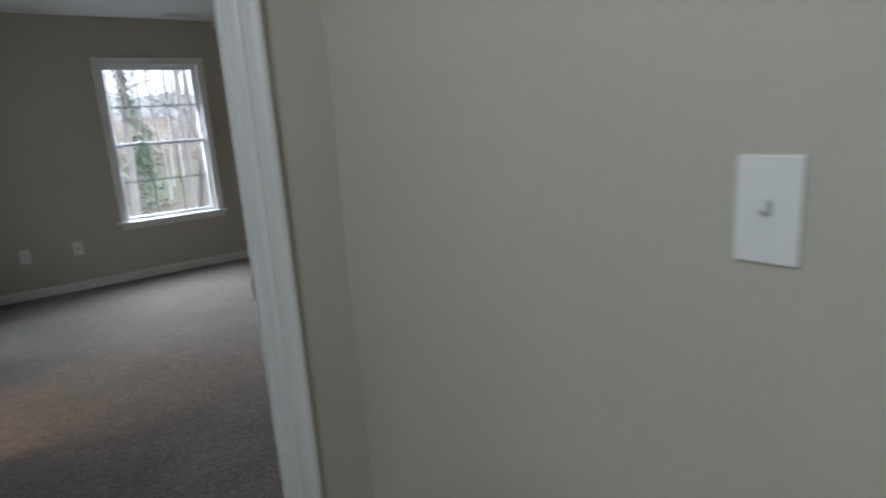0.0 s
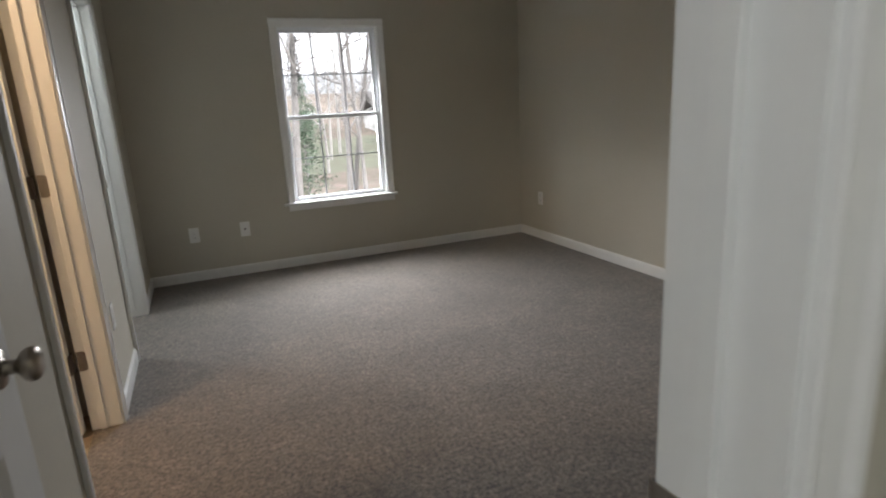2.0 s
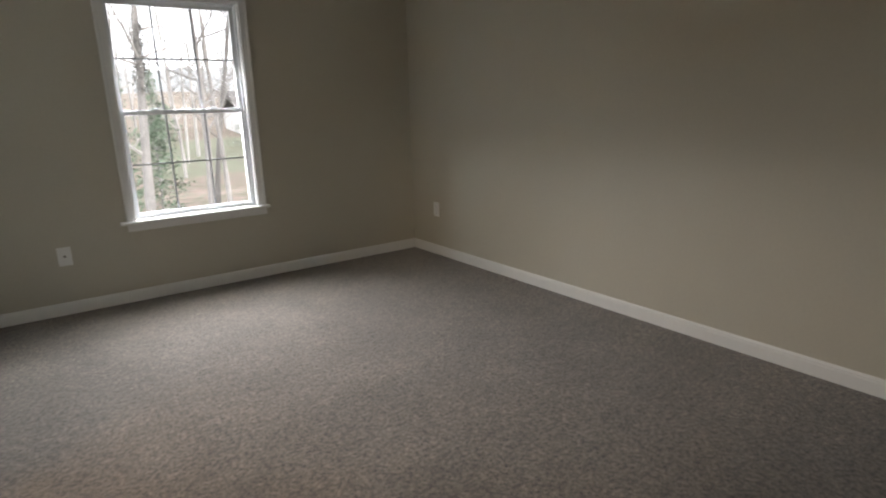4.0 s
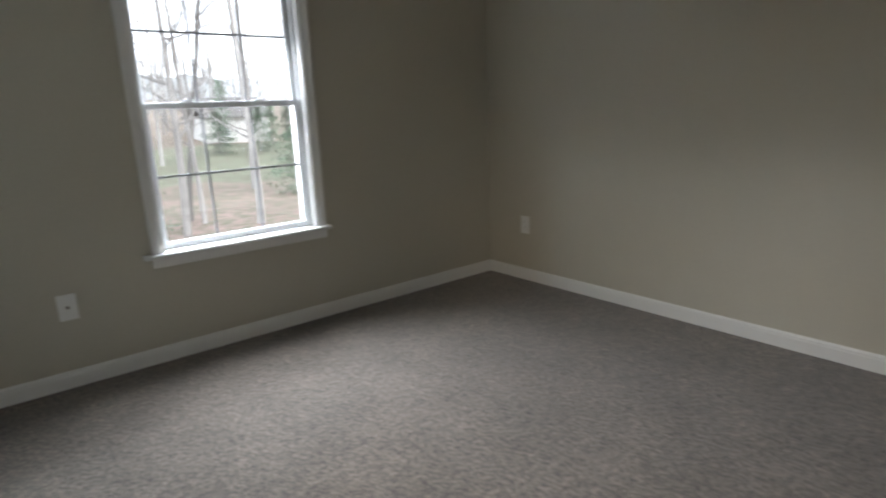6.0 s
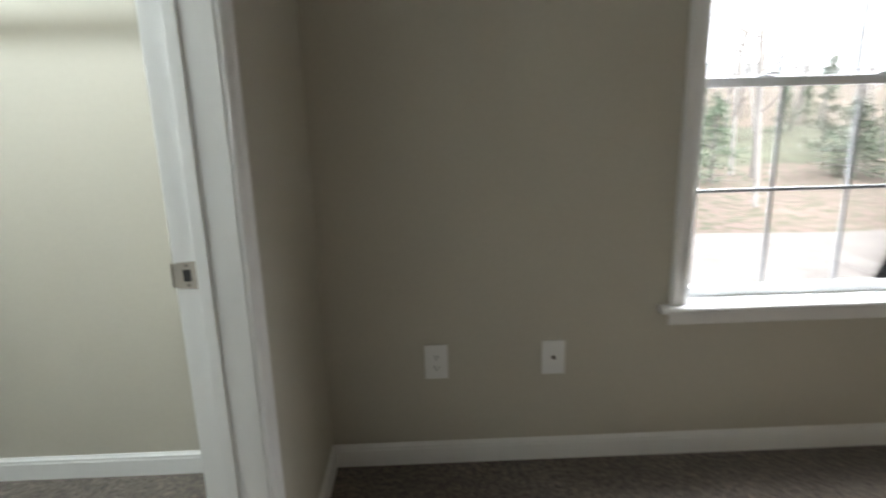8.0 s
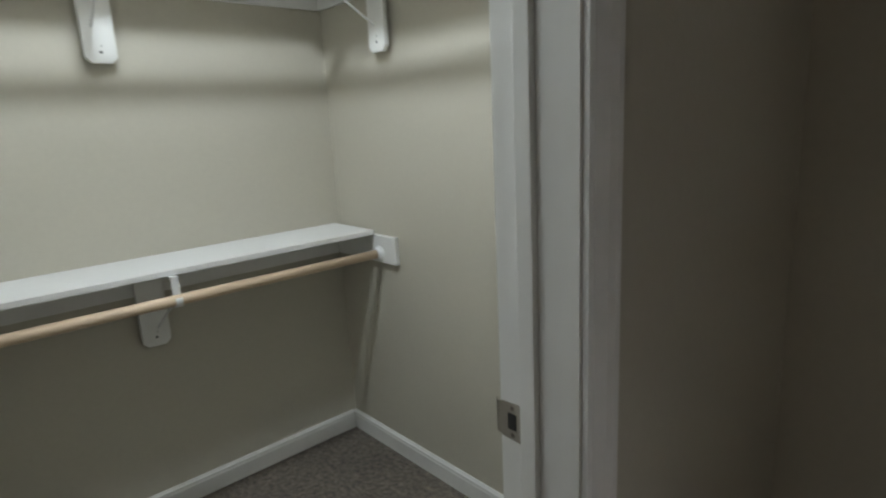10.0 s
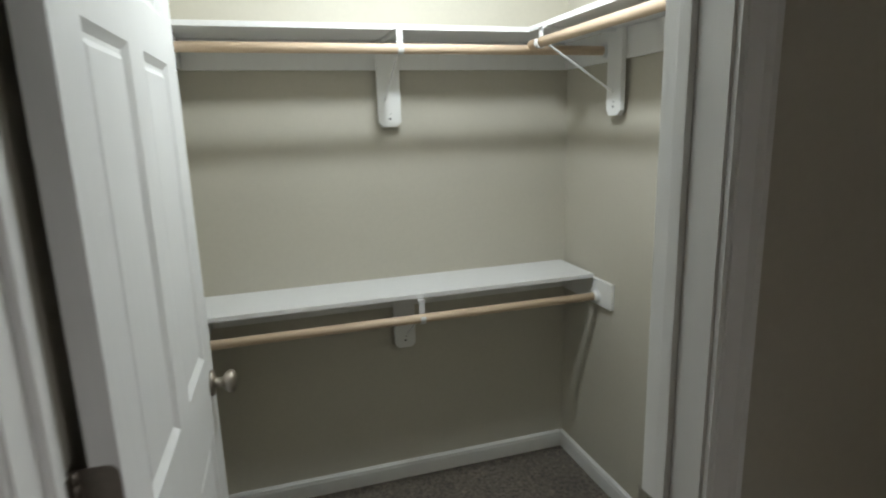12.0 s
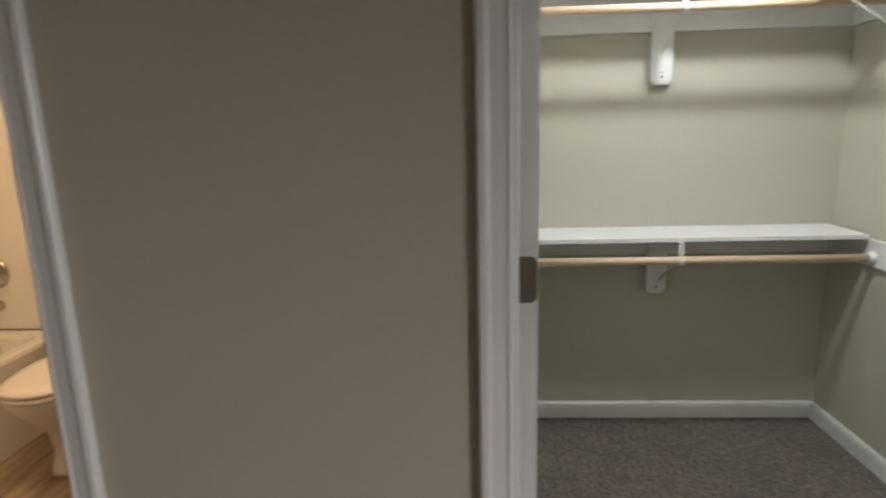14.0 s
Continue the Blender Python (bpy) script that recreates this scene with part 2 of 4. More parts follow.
wall("wall_west", "y", (Y_S, 0.0), X_W - 0.12, 0.12, [(D2[0] - J, D2[1] + J, -0.1, DOOR_H + J), (D3[0] - J, D3[1] + J, -0.1, DOOR_H + J)])
wall("wall_closet_south", "x", (CLOSET_W, X_W - 0.12), CLOSET_S - 0.12, 0.12)
wall("wall_closet_back", "y", (CLOSET_S - 0.12, 0.0), CLOSET_W - 0.12, 0.12)
wall("wall_bathroom_west", "y", (BATH_S, CLOSET_S - 0.12), BATH_W - 0.12, 0.12)
wall("wall_bathroom_north", "x", (BATH_W, X_W - 0.12), -2.18, 0.12)
wall("wall_bathroom_south", "x", (BATH_W - 0.12, X_W - 0.12), BATH_S - 0.12, 0.118)
wall("wall_hall_east", "y", (HALL_S, Y_S - 0.115), HALL_E, 0.12)
wall("wall_hall_west", "y", (HALL_S, Y_S - 0.115), HALL_W - 0.12, 0.12)
wall("wall_hall_end", "x", (HALL_W - 0.12, HALL_E + 0.12), HALL_S - 0.12, 0.12)
tagged(mesh_object("ceiling", boxed((HALL_W - 0.2, HALL_S - 0.2, ROOM_H), (0.2, 0.2, ROOM_H + 0.1)), CEILING), "flat white painted ceiling", "ceiling", kind="structure")


def floor_sheet():
    bm = bmesh.new()
    for lo, hi in (((X_W - 0.11, Y_S - 0.115, -0.06), (0.0, 0.0, 0)), ((CLOSET_W, CLOSET_S, -0.06), (X_W - 0.11, 0, 0)), ((HALL_W, HALL_S, -0.06), (HALL_E, Y_S - 0.115, 0))):
        box(bm, lo, hi)
    return tagged(mesh_object("floor", bm, CARPET), "brown-grey cut-pile wall-to-wall carpet", "carpet", kind="structure")


floor_sheet()


def baseboard(a, b, normal):
    """A moulded skirting run from a to b (x, y) that stands proud along normal."""
    a, b = Vector((*a, 0)), Vector((*b, 0))
    bm = sweep(bmesh.new(), BASE, a, (0, 0, 1), (*normal, 0), (b - a).normalized(), (b - a).length)
    return tagged(mesh_object("baseboard", bm, WHITE), "white moulded wooden baseboard", "baseboard", kind="structure")


CO = 0.062   # from a jamb face to the outer edge of its casing
for a, b, n in (((X_W, 0), (0, 0), (0, -1)), ((0, -0.014), (0, Y_S), (-1, 0)), ((X_W, -0.014), (X_W, D2[1] + CO), (1, 0)),
                ((X_W, D2[0] - CO), (X_W, D3[1] + CO), (1, 0)), ((X_W, D3[0] - CO), (X_W, Y_S + 0.02), (1, 0)), ((D1[1] + CO, Y_S), (-0.014, Y_S), (0, 1)),
                ((CLOSET_W, -0.014), (CLOSET_W, CLOSET_S), (1, 0)), ((CLOSET_W, 0), (X_W - 0.12, 0), (0, -1)), ((CLOSET_W + 0.014, CLOSET_S), (X_W - 0.12, CLOSET_S), (0, 1)),
                ((X_W - 0.12, -0.014), (X_W - 0.12, D2[1] + CO), (-1, 0)),
                ((HALL_E, HALL_S), (HALL_E, Y_S - 0.115), (-1, 0)), ((HALL_W, HALL_S), (HALL_W, Y_S - 0.115), (1, 0)), ((D1[1] + CO, Y_S - 0.115), (HALL_E - 0.014, Y_S - 0.115), (0, -1)), ((HALL_W + 0.014, Y_S - 0.115), (D1[0] - CO, Y_S - 0.115), (0, -1))):
    baseboard(a, b, n)


# ---- doors ----
def door(name, at, along, across, width, thick, swing, label, casing_sides=(0, 1), knob_z=0.95, knobs=(0, 1), strike_casing=False, hinge_zs=(0.33, 1.09, 1.83)):
    """A framed six-panel door. at: hinge-side jamb face on the side it opens to; along: to the strike side; across: through the wall."""
    at, along, across = Vector((*at, 0)), Vector((*along, 0)), Vector((*across, 0))
    up = Vector((0, 0, 1))
    P = lambda x, y, z: at + x * along + y * across + z * up
    d = thing(name, at, label, "door", kind="structure")

    def wbox(lo, hi, bevel=0.0):
        bm = boxed(lo, hi, bevel)
        for v in bm.verts:
            v.co = P(*v.co)
        return bm
    e = 0.0015
    part("jamb", wbox((-J, -e, 0), (0, thick + e, DOOR_H)), WHITE, d)
    part("jamb", wbox((width, -e, 0), (width + J, thick + e, DOOR_H)), WHITE, d)
    part("jamb", wbox((-J, -e, DOOR_H), (width + J, thick + e, DOOR_H + J)), WHITE, d)
    s0, s1 = 0.037, 0.062
    part("stop", wbox((0, s0, 0), (0.011, s1, DOOR_H), 0.002), WHITE, d)
    part("stop", wbox((width - 0.011, s0, 0), (width, s1, DOOR_H), 0.002), WHITE, d)
    part("stop", wbox((0.011, s0, DOOR_H - 0.011), (width - 0.011, s1, DOOR_H), 0.002), WHITE, d)
    for side in casing_sides:
        y, out = (-e, -across) if side == 0 else (thick + e, across)
        part("casing", sweep(bmesh.new(), CASING, P(-0.005, y, 0), -along, out, up, DOOR_H + 0.005), WHITE, d)
        part("casing", sweep(bmesh.new(), CASING, P(width + 0.005, y, 0), along, out, up, DOOR_H + 0.005), WHITE, d)
        part("casing", sweep(bmesh.new(), CASING, P(-0.062, y, DOOR_H + 0.005), up, out, along, width + 0.124), WHITE, d)
    if strike_casing:
        part("casing", sweep(bmesh.new(), CASING, P(width + 0.005, -e, 0), along, -across, up, DOOR_H + 0.005), WHITE, d)
        part("casing", sweep(bmesh.new(), CASING, P(0, -e, DOOR_H + 0.005), up, -across, along, width + 0.062), WHITE, d)
    # leaf, built closed and then swung about its pin
    px, py = 0.001, -0.017
    c, s = math.cos(radians(swing)), math.sin(radians(swing))

    def Q(x, y, z):
        dx, dy = x - px, y - py
        return P(px + c * dx + s * dy, py - s * dx + c * dy, z)

    def swung(bm):
        for v in bm.verts:
            v.co = Q(*v.co)
        return bm
    w0, w1, t, z0, z1 = 0.003, width - 0.003, 0.035, 0.014, DOOR_H - 0.003
    st = 0.115
    mid = (w0 + w1) / 2
    xs = [w0, w0 + st, mid - 0.052, mid + 0.052, w1 - st, w1]
    zs = [z0, 0.235, 0.828, 1.022, 1.705, 1.80, 1.935, z1]
    bm = bmesh.new()
    panels = []
    for y in (0, t):
        g = [[bm.verts.new((x, y, z)) for z in zs] for x in xs]
        for i in range(5):
            for k in range(7):
                f = bm.faces.new((g[i][k], g[i + 1][k], g[i + 1][k + 1], g[i][k + 1]) if y == 0 else (g[i][k + 1], g[i + 1][k + 1], g[i + 1][k], g[i][k]))
                if i in (1, 3) and k in (1, 3, 5):
                    panels.append(f)
        if y == 0:
            front = g
        else:
            rim = [(i, 0) for i in range(6)] + [(5, k) for k in range(1, 8)] + [(i, 7) for i in range(4, -1, -1)] + [(0, k) for k in range(6, 0, -1)]
            for (i, k), (m, n) in zip(rim, rim[1:] + rim[:1]):
                bm.faces.new((front[i][k], g[i][k], g[m][n], front[m][n]))
    bmesh.ops.recalc_face_normals(bm, faces=bm.faces[:])
    bmesh.ops.inset_individual(bm, faces=panels, thickness=0.02, depth=-0.010)
    bmesh.ops.inset_individual(bm, faces=panels, thickness=0.010, depth=0.0)
    bmesh.ops.inset_individual(bm, faces=panels, thickness=0.014, depth=0.005)
    leaf = part("leaf", swung(bm), DOOR_WHITE, d, "white six-panel door leaf standing open")
    for side in knobs:
        sign, y = (-1, 0) if side == 0 else (1, t)
        kn = bmesh.new()
        lathe(kn, [(0, 0.032), (0.004, 0.033), (0.008, 0.030), (0.010, 0.017), (0.013, 0.0125), (0.026, 0.0115), (0.031, 0.015), (0.035, 0.022), (0.042, 0.0275), (0.050, 0.029), (0.057, 0.026), (0.061, 0.019), (0.063, 0.008)], (w1 - 0.062, y, knob_z), (0, sign, 0), 28)
        part("knob", swung(kn), NICKEL, leaf, "round satin nickel door knob", smooth=True)
    bm = swung(boxed((w1 - 0.0005, 0.006, knob_z - 0.028), (w1 + 0.0012, 0.029, knob_z + 0.028), 0.0004))
    part("latch_plate", bm, HINGE, leaf)
    for hz in hinge_zs:
        hg = bmesh.new()
        q = bmesh.new()
        box(q, (w0 - 0.0016, -0.012, hz - 0.045), (w0, 0.033, hz + 0.045))
        corner = [ed for ed in q.edges if abs(ed.verts[0].co.y - 0.033) < 1e-4 and abs(ed.verts[1].co.y - 0.033) < 1e-4 and abs(ed.verts[0].co.z - ed.verts[1].co.z) < 1e-5]
        bmesh.ops.bevel(q, geom=corner, offset=0.014, segments=4, affect="EDGES", profile=0.5)
        part("hinge", swung(q), HINGE, leaf, "dull nickel butt hinge")
        q = boxed((0, 0.001, hz - 0.045), (0.0016, 0.036, hz + 0.045))
        corner = [ed for ed in q.edges if abs(ed.verts[0].co.y - 0.036) < 1e-4 and abs(ed.verts[1].co.y - 0.036) < 1e-4 and abs(ed.verts[0].co.z - ed.verts[1].co.z) < 1e-5]
        bmesh.ops.bevel(q, geom=corner, offset=0.014, segments=4, affect="EDGES", profile=0.5)
        for v in q.verts:
            v.co = P(*v.co)
        part("hinge_plate", q, HINGE, d)
        for k in range(5):
            lathe(hg, [(0, 0.0055), (0.0005, 0.006), (0.0165, 0.006), (0.017, 0.0055)], P(px, py, hz - 0.045 + k * 0.018), up, 12)
        part("hinge_knuckle", hg, HINGE, d, smooth=True)
    # strike plate: rounded outline with a curled lip, the latch hole and two screws
    q = bmesh.new()
    zk = knob_z - 0.004
    sweep(q, [(-0.004, -0.026), (0.032, -0.028), (0.036, -0.025), (0.036, 0.025), (0.032, 0.028), (-0.004, 0.026)], P(width - 0.0016, 0, zk), across, up, along, 0.0016)
    lip = [(-0.004, 0), (-0.010, 0.0005), (-0.015, 0.003), (-0.018, 0.007), (-0.0165, 0.0075), (-0.0135, 0.004), (-0.009, 0.002), (-0.004, 0.0016)]
    sweep(q, lip, P(width - 0.0016, 0, zk - 0.024), across, along, up, 0.048)
    strike = part("strike_plate", q, NICKEL, d, "nickel latch strike plate")
    part("latch_hole", wbox((width - 0.0021, 0.008, zk - 0.012), (width - 0.0017, 0.023, zk + 0.012)), DARK, strike)
    for sz in (-0.02, 0.02):
        part("screw", lathe(bmesh.new(), [(0, 0.0034), (0.0006, 0.003)], P(width - 0.0016, 0.016, zk + sz), -along, 12), HINGE, strike)
    return d


door("door_1", (D1[0], Y_S), (1, 0), (0, -1), D1[1] - D1[0], 0.115, 88, "white six-panel bedroom door standing open beside the wall")
door("door_2", (X_W - 0.12, D2[0]), (0, 1), (1, 0), D2[1] - D2[0], 0.12, 88, "white six-panel closet door opened into the closet", casing_sides=(1,), knob_z=0.938, strike_casing=True, hinge_zs=(0.33, 1.12, 1.83))
door("door_3", (X_W - 0.12, D3[1]), (0, -1), (1, 0), D3[1] - D3[0], 0.12, 97, "white six-panel bathroom door opened into the bathroom", casing_sides=(1,))


# ---- window ----
def window():
    x0, x1, z0, z1 = WIN
    w = thing("window_1", ((x0 + x1) / 2, 0, z0), "white double-hung window with grilles, closed", "window", kind="structure")
    e = -0.0015
    for a, b in ((x0, x0 + 0.014), (x1 - 0.014, x1)):
        part("window_jamb", boxed((a, e, z0 + 0.003), (b, 0.155, z1)), WHITE, w)
    part("window_jamb", boxed((x0 + 0.014, e, z1 - 0.014), (x1 - 0.014, 0.155, z1)), WHITE, w)
    up, out = (0, 0, 1), (0, -1, 0)
    top = z1 - 0.005
    part("casing", sweep(bmesh.new(), CASING, (x0 + 0.006, e, z0 + 0.004), (-1, 0, 0), out, up, top - z0 - 0.004), WHITE, w)
    part("casing", sweep(bmesh.new(), CASING, (x1 - 0.006, e, z0 + 0.004), (1, 0, 0), out, up, top - z0 - 0.004), WHITE, w)
    part("casing", sweep(bmesh.new(), CASING, (x0 + 0.006 - 0.057, e, top), up, out, (1, 0, 0), x1 - x0 + 0.102), WHITE, w)
    stool = bmesh.new()
    nose = [(0.10, -0.02), (-0.047, -0.02), (-0.051, -0.016), (-0.053, -0.010), (-0.051, -0.004), (-0.047, 0), (0.10, 0)]
    sweep(stool, [(a, b) for a, b in nose], (x0 + 0.001, 0, z0 + 0.003), (0, 1, 0), up, (1, 0, 0), x1 - x0 - 0.002)
    for a, b in ((x0 - 0.09, x0 + 0.001), (x1 - 0.001, x1 + 0.068)):
        sweep(stool, [(e, -0.02), (-0.047, -0.02), (-0.051, -0.016), (-0.053, -0.010), (-0.051, -0.004), (-0.047, 0), (e, 0)], (a, 0, z0 + 0.003), (0, 1, 0), up, (1, 0, 0), b - a)
    part("window_sill", stool, WHITE, w, "white wooden window stool with rounded nose")
    part("apron", sweep(bmesh.new(), [(0, 0), (0, 0.013), (-0.045, 0.013), (-0.053, 0.008), (-0.053, 0)], (x0 - 0.05, e, z0 - 0.0175), up, out, (1, 0, 0), x1 - x0 + 0.10), WHITE, w)
    # sashes
    a, b = x0 + 0.014, x1 - 0.014

    def sash(name, y0, lo, hi, bottom, head):
        bm = bmesh.new()
        st = 0.032
        box(bm, (a, y0, lo), (a + st, y0 + 0.03, hi), 0.003)
        box(bm, (b - st, y0, lo), (b, y0 + 0.03, hi), 0.003)
        box(bm, (a + st, y0, lo), (b - st, y0 + 0.03, lo + bottom), 0.003)
        box(bm, (a + st, y0, hi - head), (b - st, y0 + 0.03, hi), 0.003)
        f = part(name, bm, VINYL, w, "white vinyl window sash")
        g0, g1, h0, h1 = a + st, b - st, lo + bottom, hi - head
        for i in (1, 2):
            gx = g0 + (g1 - g0) * i / 3
            part("grille_bar", boxed((gx - 0.0055, y0 + 0.012, h0), (gx + 0.0055, y0 + 0.017, h1)), GRILLE, f)
        gz = (h0 + h1) / 2
        part("grille_bar", boxed((g0, y0 + 0.0115, gz - 0.0055), (g1, y0 + 0.0175, gz + 0.0055)), GRILLE, f)
        pane = part("pane", boxed((g0 - 0.004, y0 + 0.020, h0 - 0.004), (g1 + 0.004, y0 + 0.023, h1 + 0.004)), GLASS, f, "clear window glass")
        pane.visible_shadow = False
        return f
    rail = 1.286
    lower = sash("lower_sash", 0.060, z0 + 0.004, rail + 0.014, 0.032, 0.03)
    sash("upper_sash", 0.094, rail - 0.014, z1 - 0.015, 0.03, 0.036)
    for lx in (a + (b - a) * 0.27, a + (b - a) * 0.73):
        bm = boxed((lx - 0.028, 0.064, rail + 0.0135), (lx + 0.028, 0.086, rail + 0.0195), 0.002)
        lathe(bm, [(0, 0.012), (0.008, 0.011), (0.011, 0.004)], (lx, 0.075, rail + 0.0195), (0, 0, 1), 14)
        box(bm, (lx - 0.004, 0.048, rail + 0.022), (lx + 0.03, 0.068, rail + 0.028), 0.002)
        part("sash_lock", bm, VINYL, lower, "small white sash lock")
    for a0, b0 in ((x0 + 0.014, x0 + 0.026), (x1 - 0.026, x1 - 0.014)):
        part("side_track", boxed((a0, 0.044, z0 + 0.004), (b0, 0.0585, z1 - 0.014)), VINYL, w)
    part("head_track", boxed((x0 + 0.026, 0.044, z1 - 0.030), (x1 - 0.026, 0.0585, z1 - 0.014)), VINYL, w)
    part("outer_frame", boxed((x0 + 0.014, 0.126, z0 + 0.003), (x0 + 0.03, 0.155, z1 - 0.014)), VINYL, w)
    part("outer_frame", boxed((x1 - 0.03, 0.126, z0 + 0.003), (x1 - 0.014, 0.155, z1 - 0.014)), VINYL, w)
    part("outer_sill", boxed((x0 + 0.03, 0.101, z0 - 0.017), (x1 - 0.03, 0.19, z0 + 0.003)), VINYL, w)


window()


# ---- plates ----
def wall_plate(kind, centre, normal, label):
    """A screwed-on plate: duplex outlet, coaxial socket or toggle switch."""
    n = Vector((*normal, 0))
    u = Vector((0, 0, 1)).cross(n)
    c = Vector(centre)
    P = lambda a, b, d: c + a * u + d * n + b * Vector((0, 0, 1))
    names = {"outlet": "wall_outlet", "coax": "coax_plate", "switch": "light_switch"}
    o = thing(names[kind], c, label, {"outlet": "outlet", "coax": "wall plate", "switch": "light switch"}[kind])

    def put(bm):
        for v in bm.verts:
            v.co = P(*v.co)
        return bm
    def holed(hw, hz, rows):
        bm = bmesh.new()
        hx, hz = (0.036, 0.0625) if kind == "switch" else (0.0395, 0.062)
        box(bm, (-hx, -hz, 0), (hx, hz, 0.0055), 0.0022)
        return bm
    part("plate", put(holed(0, 0, ())), PLATE, o)
    dots = []
    if kind == "outlet":
        for z in (-0.0195, 0.0195):
            bm = lathe(bmesh.new(), [(0.0045, 0.0172), (0.0068, 0.0172), (0.0072, 0.0165)], (0, z, 0), (0, 0, 1), 24)
            part("socket", put(bm), PLATE, o)
            for x, h in ((-0.0064, 0.0045), (0.0064, 0.0036)):
                part("slot", put(boxed((x - 0.0011, z + 0.002 - h, 0.0065), (x + 0.0011, z + 0.002 + h, 0.0076))), DARK, o)
            part("slot", put(lathe(bmesh.new(), [(0.0065, 0.0026), (0.0076, 0.0026)], (0, z - 0.0095, 0), (0, 0, 1), 12)), DARK, o)
        dots = [0]
    elif kind == "coax":
        part("jack", put(lathe(bmesh.new(), [(0.004, 0.0075), (0.008, 0.0075), (0.008, 0.0048), (0.014, 0.0048)], (0, 0, 0), (0, 0, 1), 18)), HINGE, o)
        dots = [-0.03, 0.03]
    else:
        part("opening", put(boxed((-0.0052, -0.0125, 0.0050), (0.0052, 0.0125, 0.0068))), PLATE, o)
        bm = boxed((-0.005, -0.008, 0.004), (0.005, 0.008, 0.021), 0.0014)
        for v in bm.verts:
            v.co = (v.co.x, v.co.y + (v.co.z - 0.004) * 0.55, v.co.z)
        part("toggle", put(bm), PLATE, o)
        dots = [-0.03, 0.03]
    for z in dots:
        part("screw", put(lathe(bmesh.new(), [(0.005, 0.0032), (0.0064, 0.0030), (0.0068, 0.0015)], (0, z, 0), (0, 0, 1), 12)), PLATE, o)
    return o


wall_plate("outlet", (-3.125, 0, 0.388), (0, -1), "white duplex outlet low on the greige wall")
wall_plate("coax", (-2.723, 0, 0.390), (0, -1), "white coaxial cable plate beside the window")
wall_plate("outlet", (0, -0.365, 0.400), (-1, 0), "white duplex outlet near the room corner")
wall_plate("outlet", (X_W, -2.08, 0.43), (1, 0), "white duplex outlet between two doorways")
wall_plate("switch", (HALL_E, -5.909, 1.222), (-1, 0), "white toggle light switch on the hall wall")


# ---- closet fittings ----
def closet_shelf(name, top, label):
    s = thing(name, (CLOSET_W, CLOSET_S / 2, top), label, "shelf")
    part("board", boxed((CLOSET_W + 0.001, CLOSET_S + 0.002, top - 0.018), (CLOSET_W + 0.282, -0.020, top), 0.0012), SHELF_WHITE, s)
    part("cleat", boxed((CLOSET_W, CLOSET_S + 0.021, top - 0.125), (CLOSET_W + 0.019, -0.021, top - 0.019), 0.001), WHITE, s)
    for y in (CLOSET_S, -0.019):
        part("cleat", boxed((CLOSET_W + 0.0005, y + 0.0005, top - 0.125), (CLOSET_W + 0.406, y + 0.0185, top - 0.019), 0.0015), WHITE, s)
    return s


def bracket_board(s, centre, along, out, top, bottom):
    """An upright board with clipped lower corners on a wall, and a screw hole."""
    c, u, o = Vector((*centre, 0)), Vector((*along, 0)), Vector((*out, 0))
    outline = [(-0.045, top), (-0.045, bottom + 0.018), (-0.028, bottom), (0.028, bottom), (0.045, bottom + 0.018), (0.045, top)]
    bm = bmesh.new()
    sweep(bm, outline, c + o * 0.0004, u, (0, 0, 1), o, 0.019)
    bmesh.ops.bevel(bm, geom=bm.edges[:], offset=0.0012, segments=1, affect="EDGES")
    b = part("bracket_board", bm, WHITE, s, "white board with clipped corners")
    part("screw_hole", lathe(bmesh.new(), [(0, 0.0045), (0.0006, 0.0045)], c + o * 0.0194 + Vector((0, 0, bottom + 0.032)), out + (0,), 12), DARK, b)
    part("screw_hole", lathe(bmesh.new(), [(0, 0.0022), (0.0006, 0.0022)], c + o * 0.0194 + u * 0.004 + Vector((0, 0, bottom + 0.05)), out + (0,), 10), DARK, b)


def rod_bracket(s, wall_pt, out, reach, rod_z, shelf_z, foot_z):
    """A pressed steel shelf and rod bracket: top arm, diagonal brace, hanging hook round the rod."""
    c, o = Vector((*wall_pt, 0)), Vector((*out, 0))
    side = Vector((0, 0, 1)).cross(o)
    Z = lambda z: Vector((0, 0, z))
    bm = bmesh.new()
    sweep(bm, [(-0.011, 0), (0.011, 0), (0.011, -0.004), (0.003, -0.014), (-0.003, -0.014), (-0.011, -0.004)], c + o * 0.02 + Z(shelf_z - 0.0185), side, (0, 0, 1), o, reach - 0.02)
    sweep(bm, [(-0.011, 0), (0.011, 0), (0.011, 0.004), (-0.011, 0.004)], c + o * (reach - 0.004) + Z(rod_z + 0.005), side, o, (0, 0, 1), shelf_z - 0.0185 - rod_z - 0.005)
    rod(bm, c + o * 0.024 + Z(foot_z), c + o * (reach - 0.01) + Z(rod_z + 0.006), 0.0038, 10)
    b = part("bracket", bm, SHELF_WHITE, s, "white steel shelf bracket")
    hook = bmesh.new()
    centre = c + o * reach + Z(rod_z)
    prof = []
    for k in range(13):
        a = radians(150 + 240 * k / 12)
        prof.append((math.cos(a), math.sin(a)))
    ring = [(0.0205 * x, 0.0205 * z) for x, z in prof] + [(0.0175 * x, 0.0175 * z) for x, z in prof[::-1]]
    sweep(hook, ring, centre - side * 0.010, o, (0, 0, 1), side, 0.020)
    part("hook", hook, SHELF_WHITE, b)


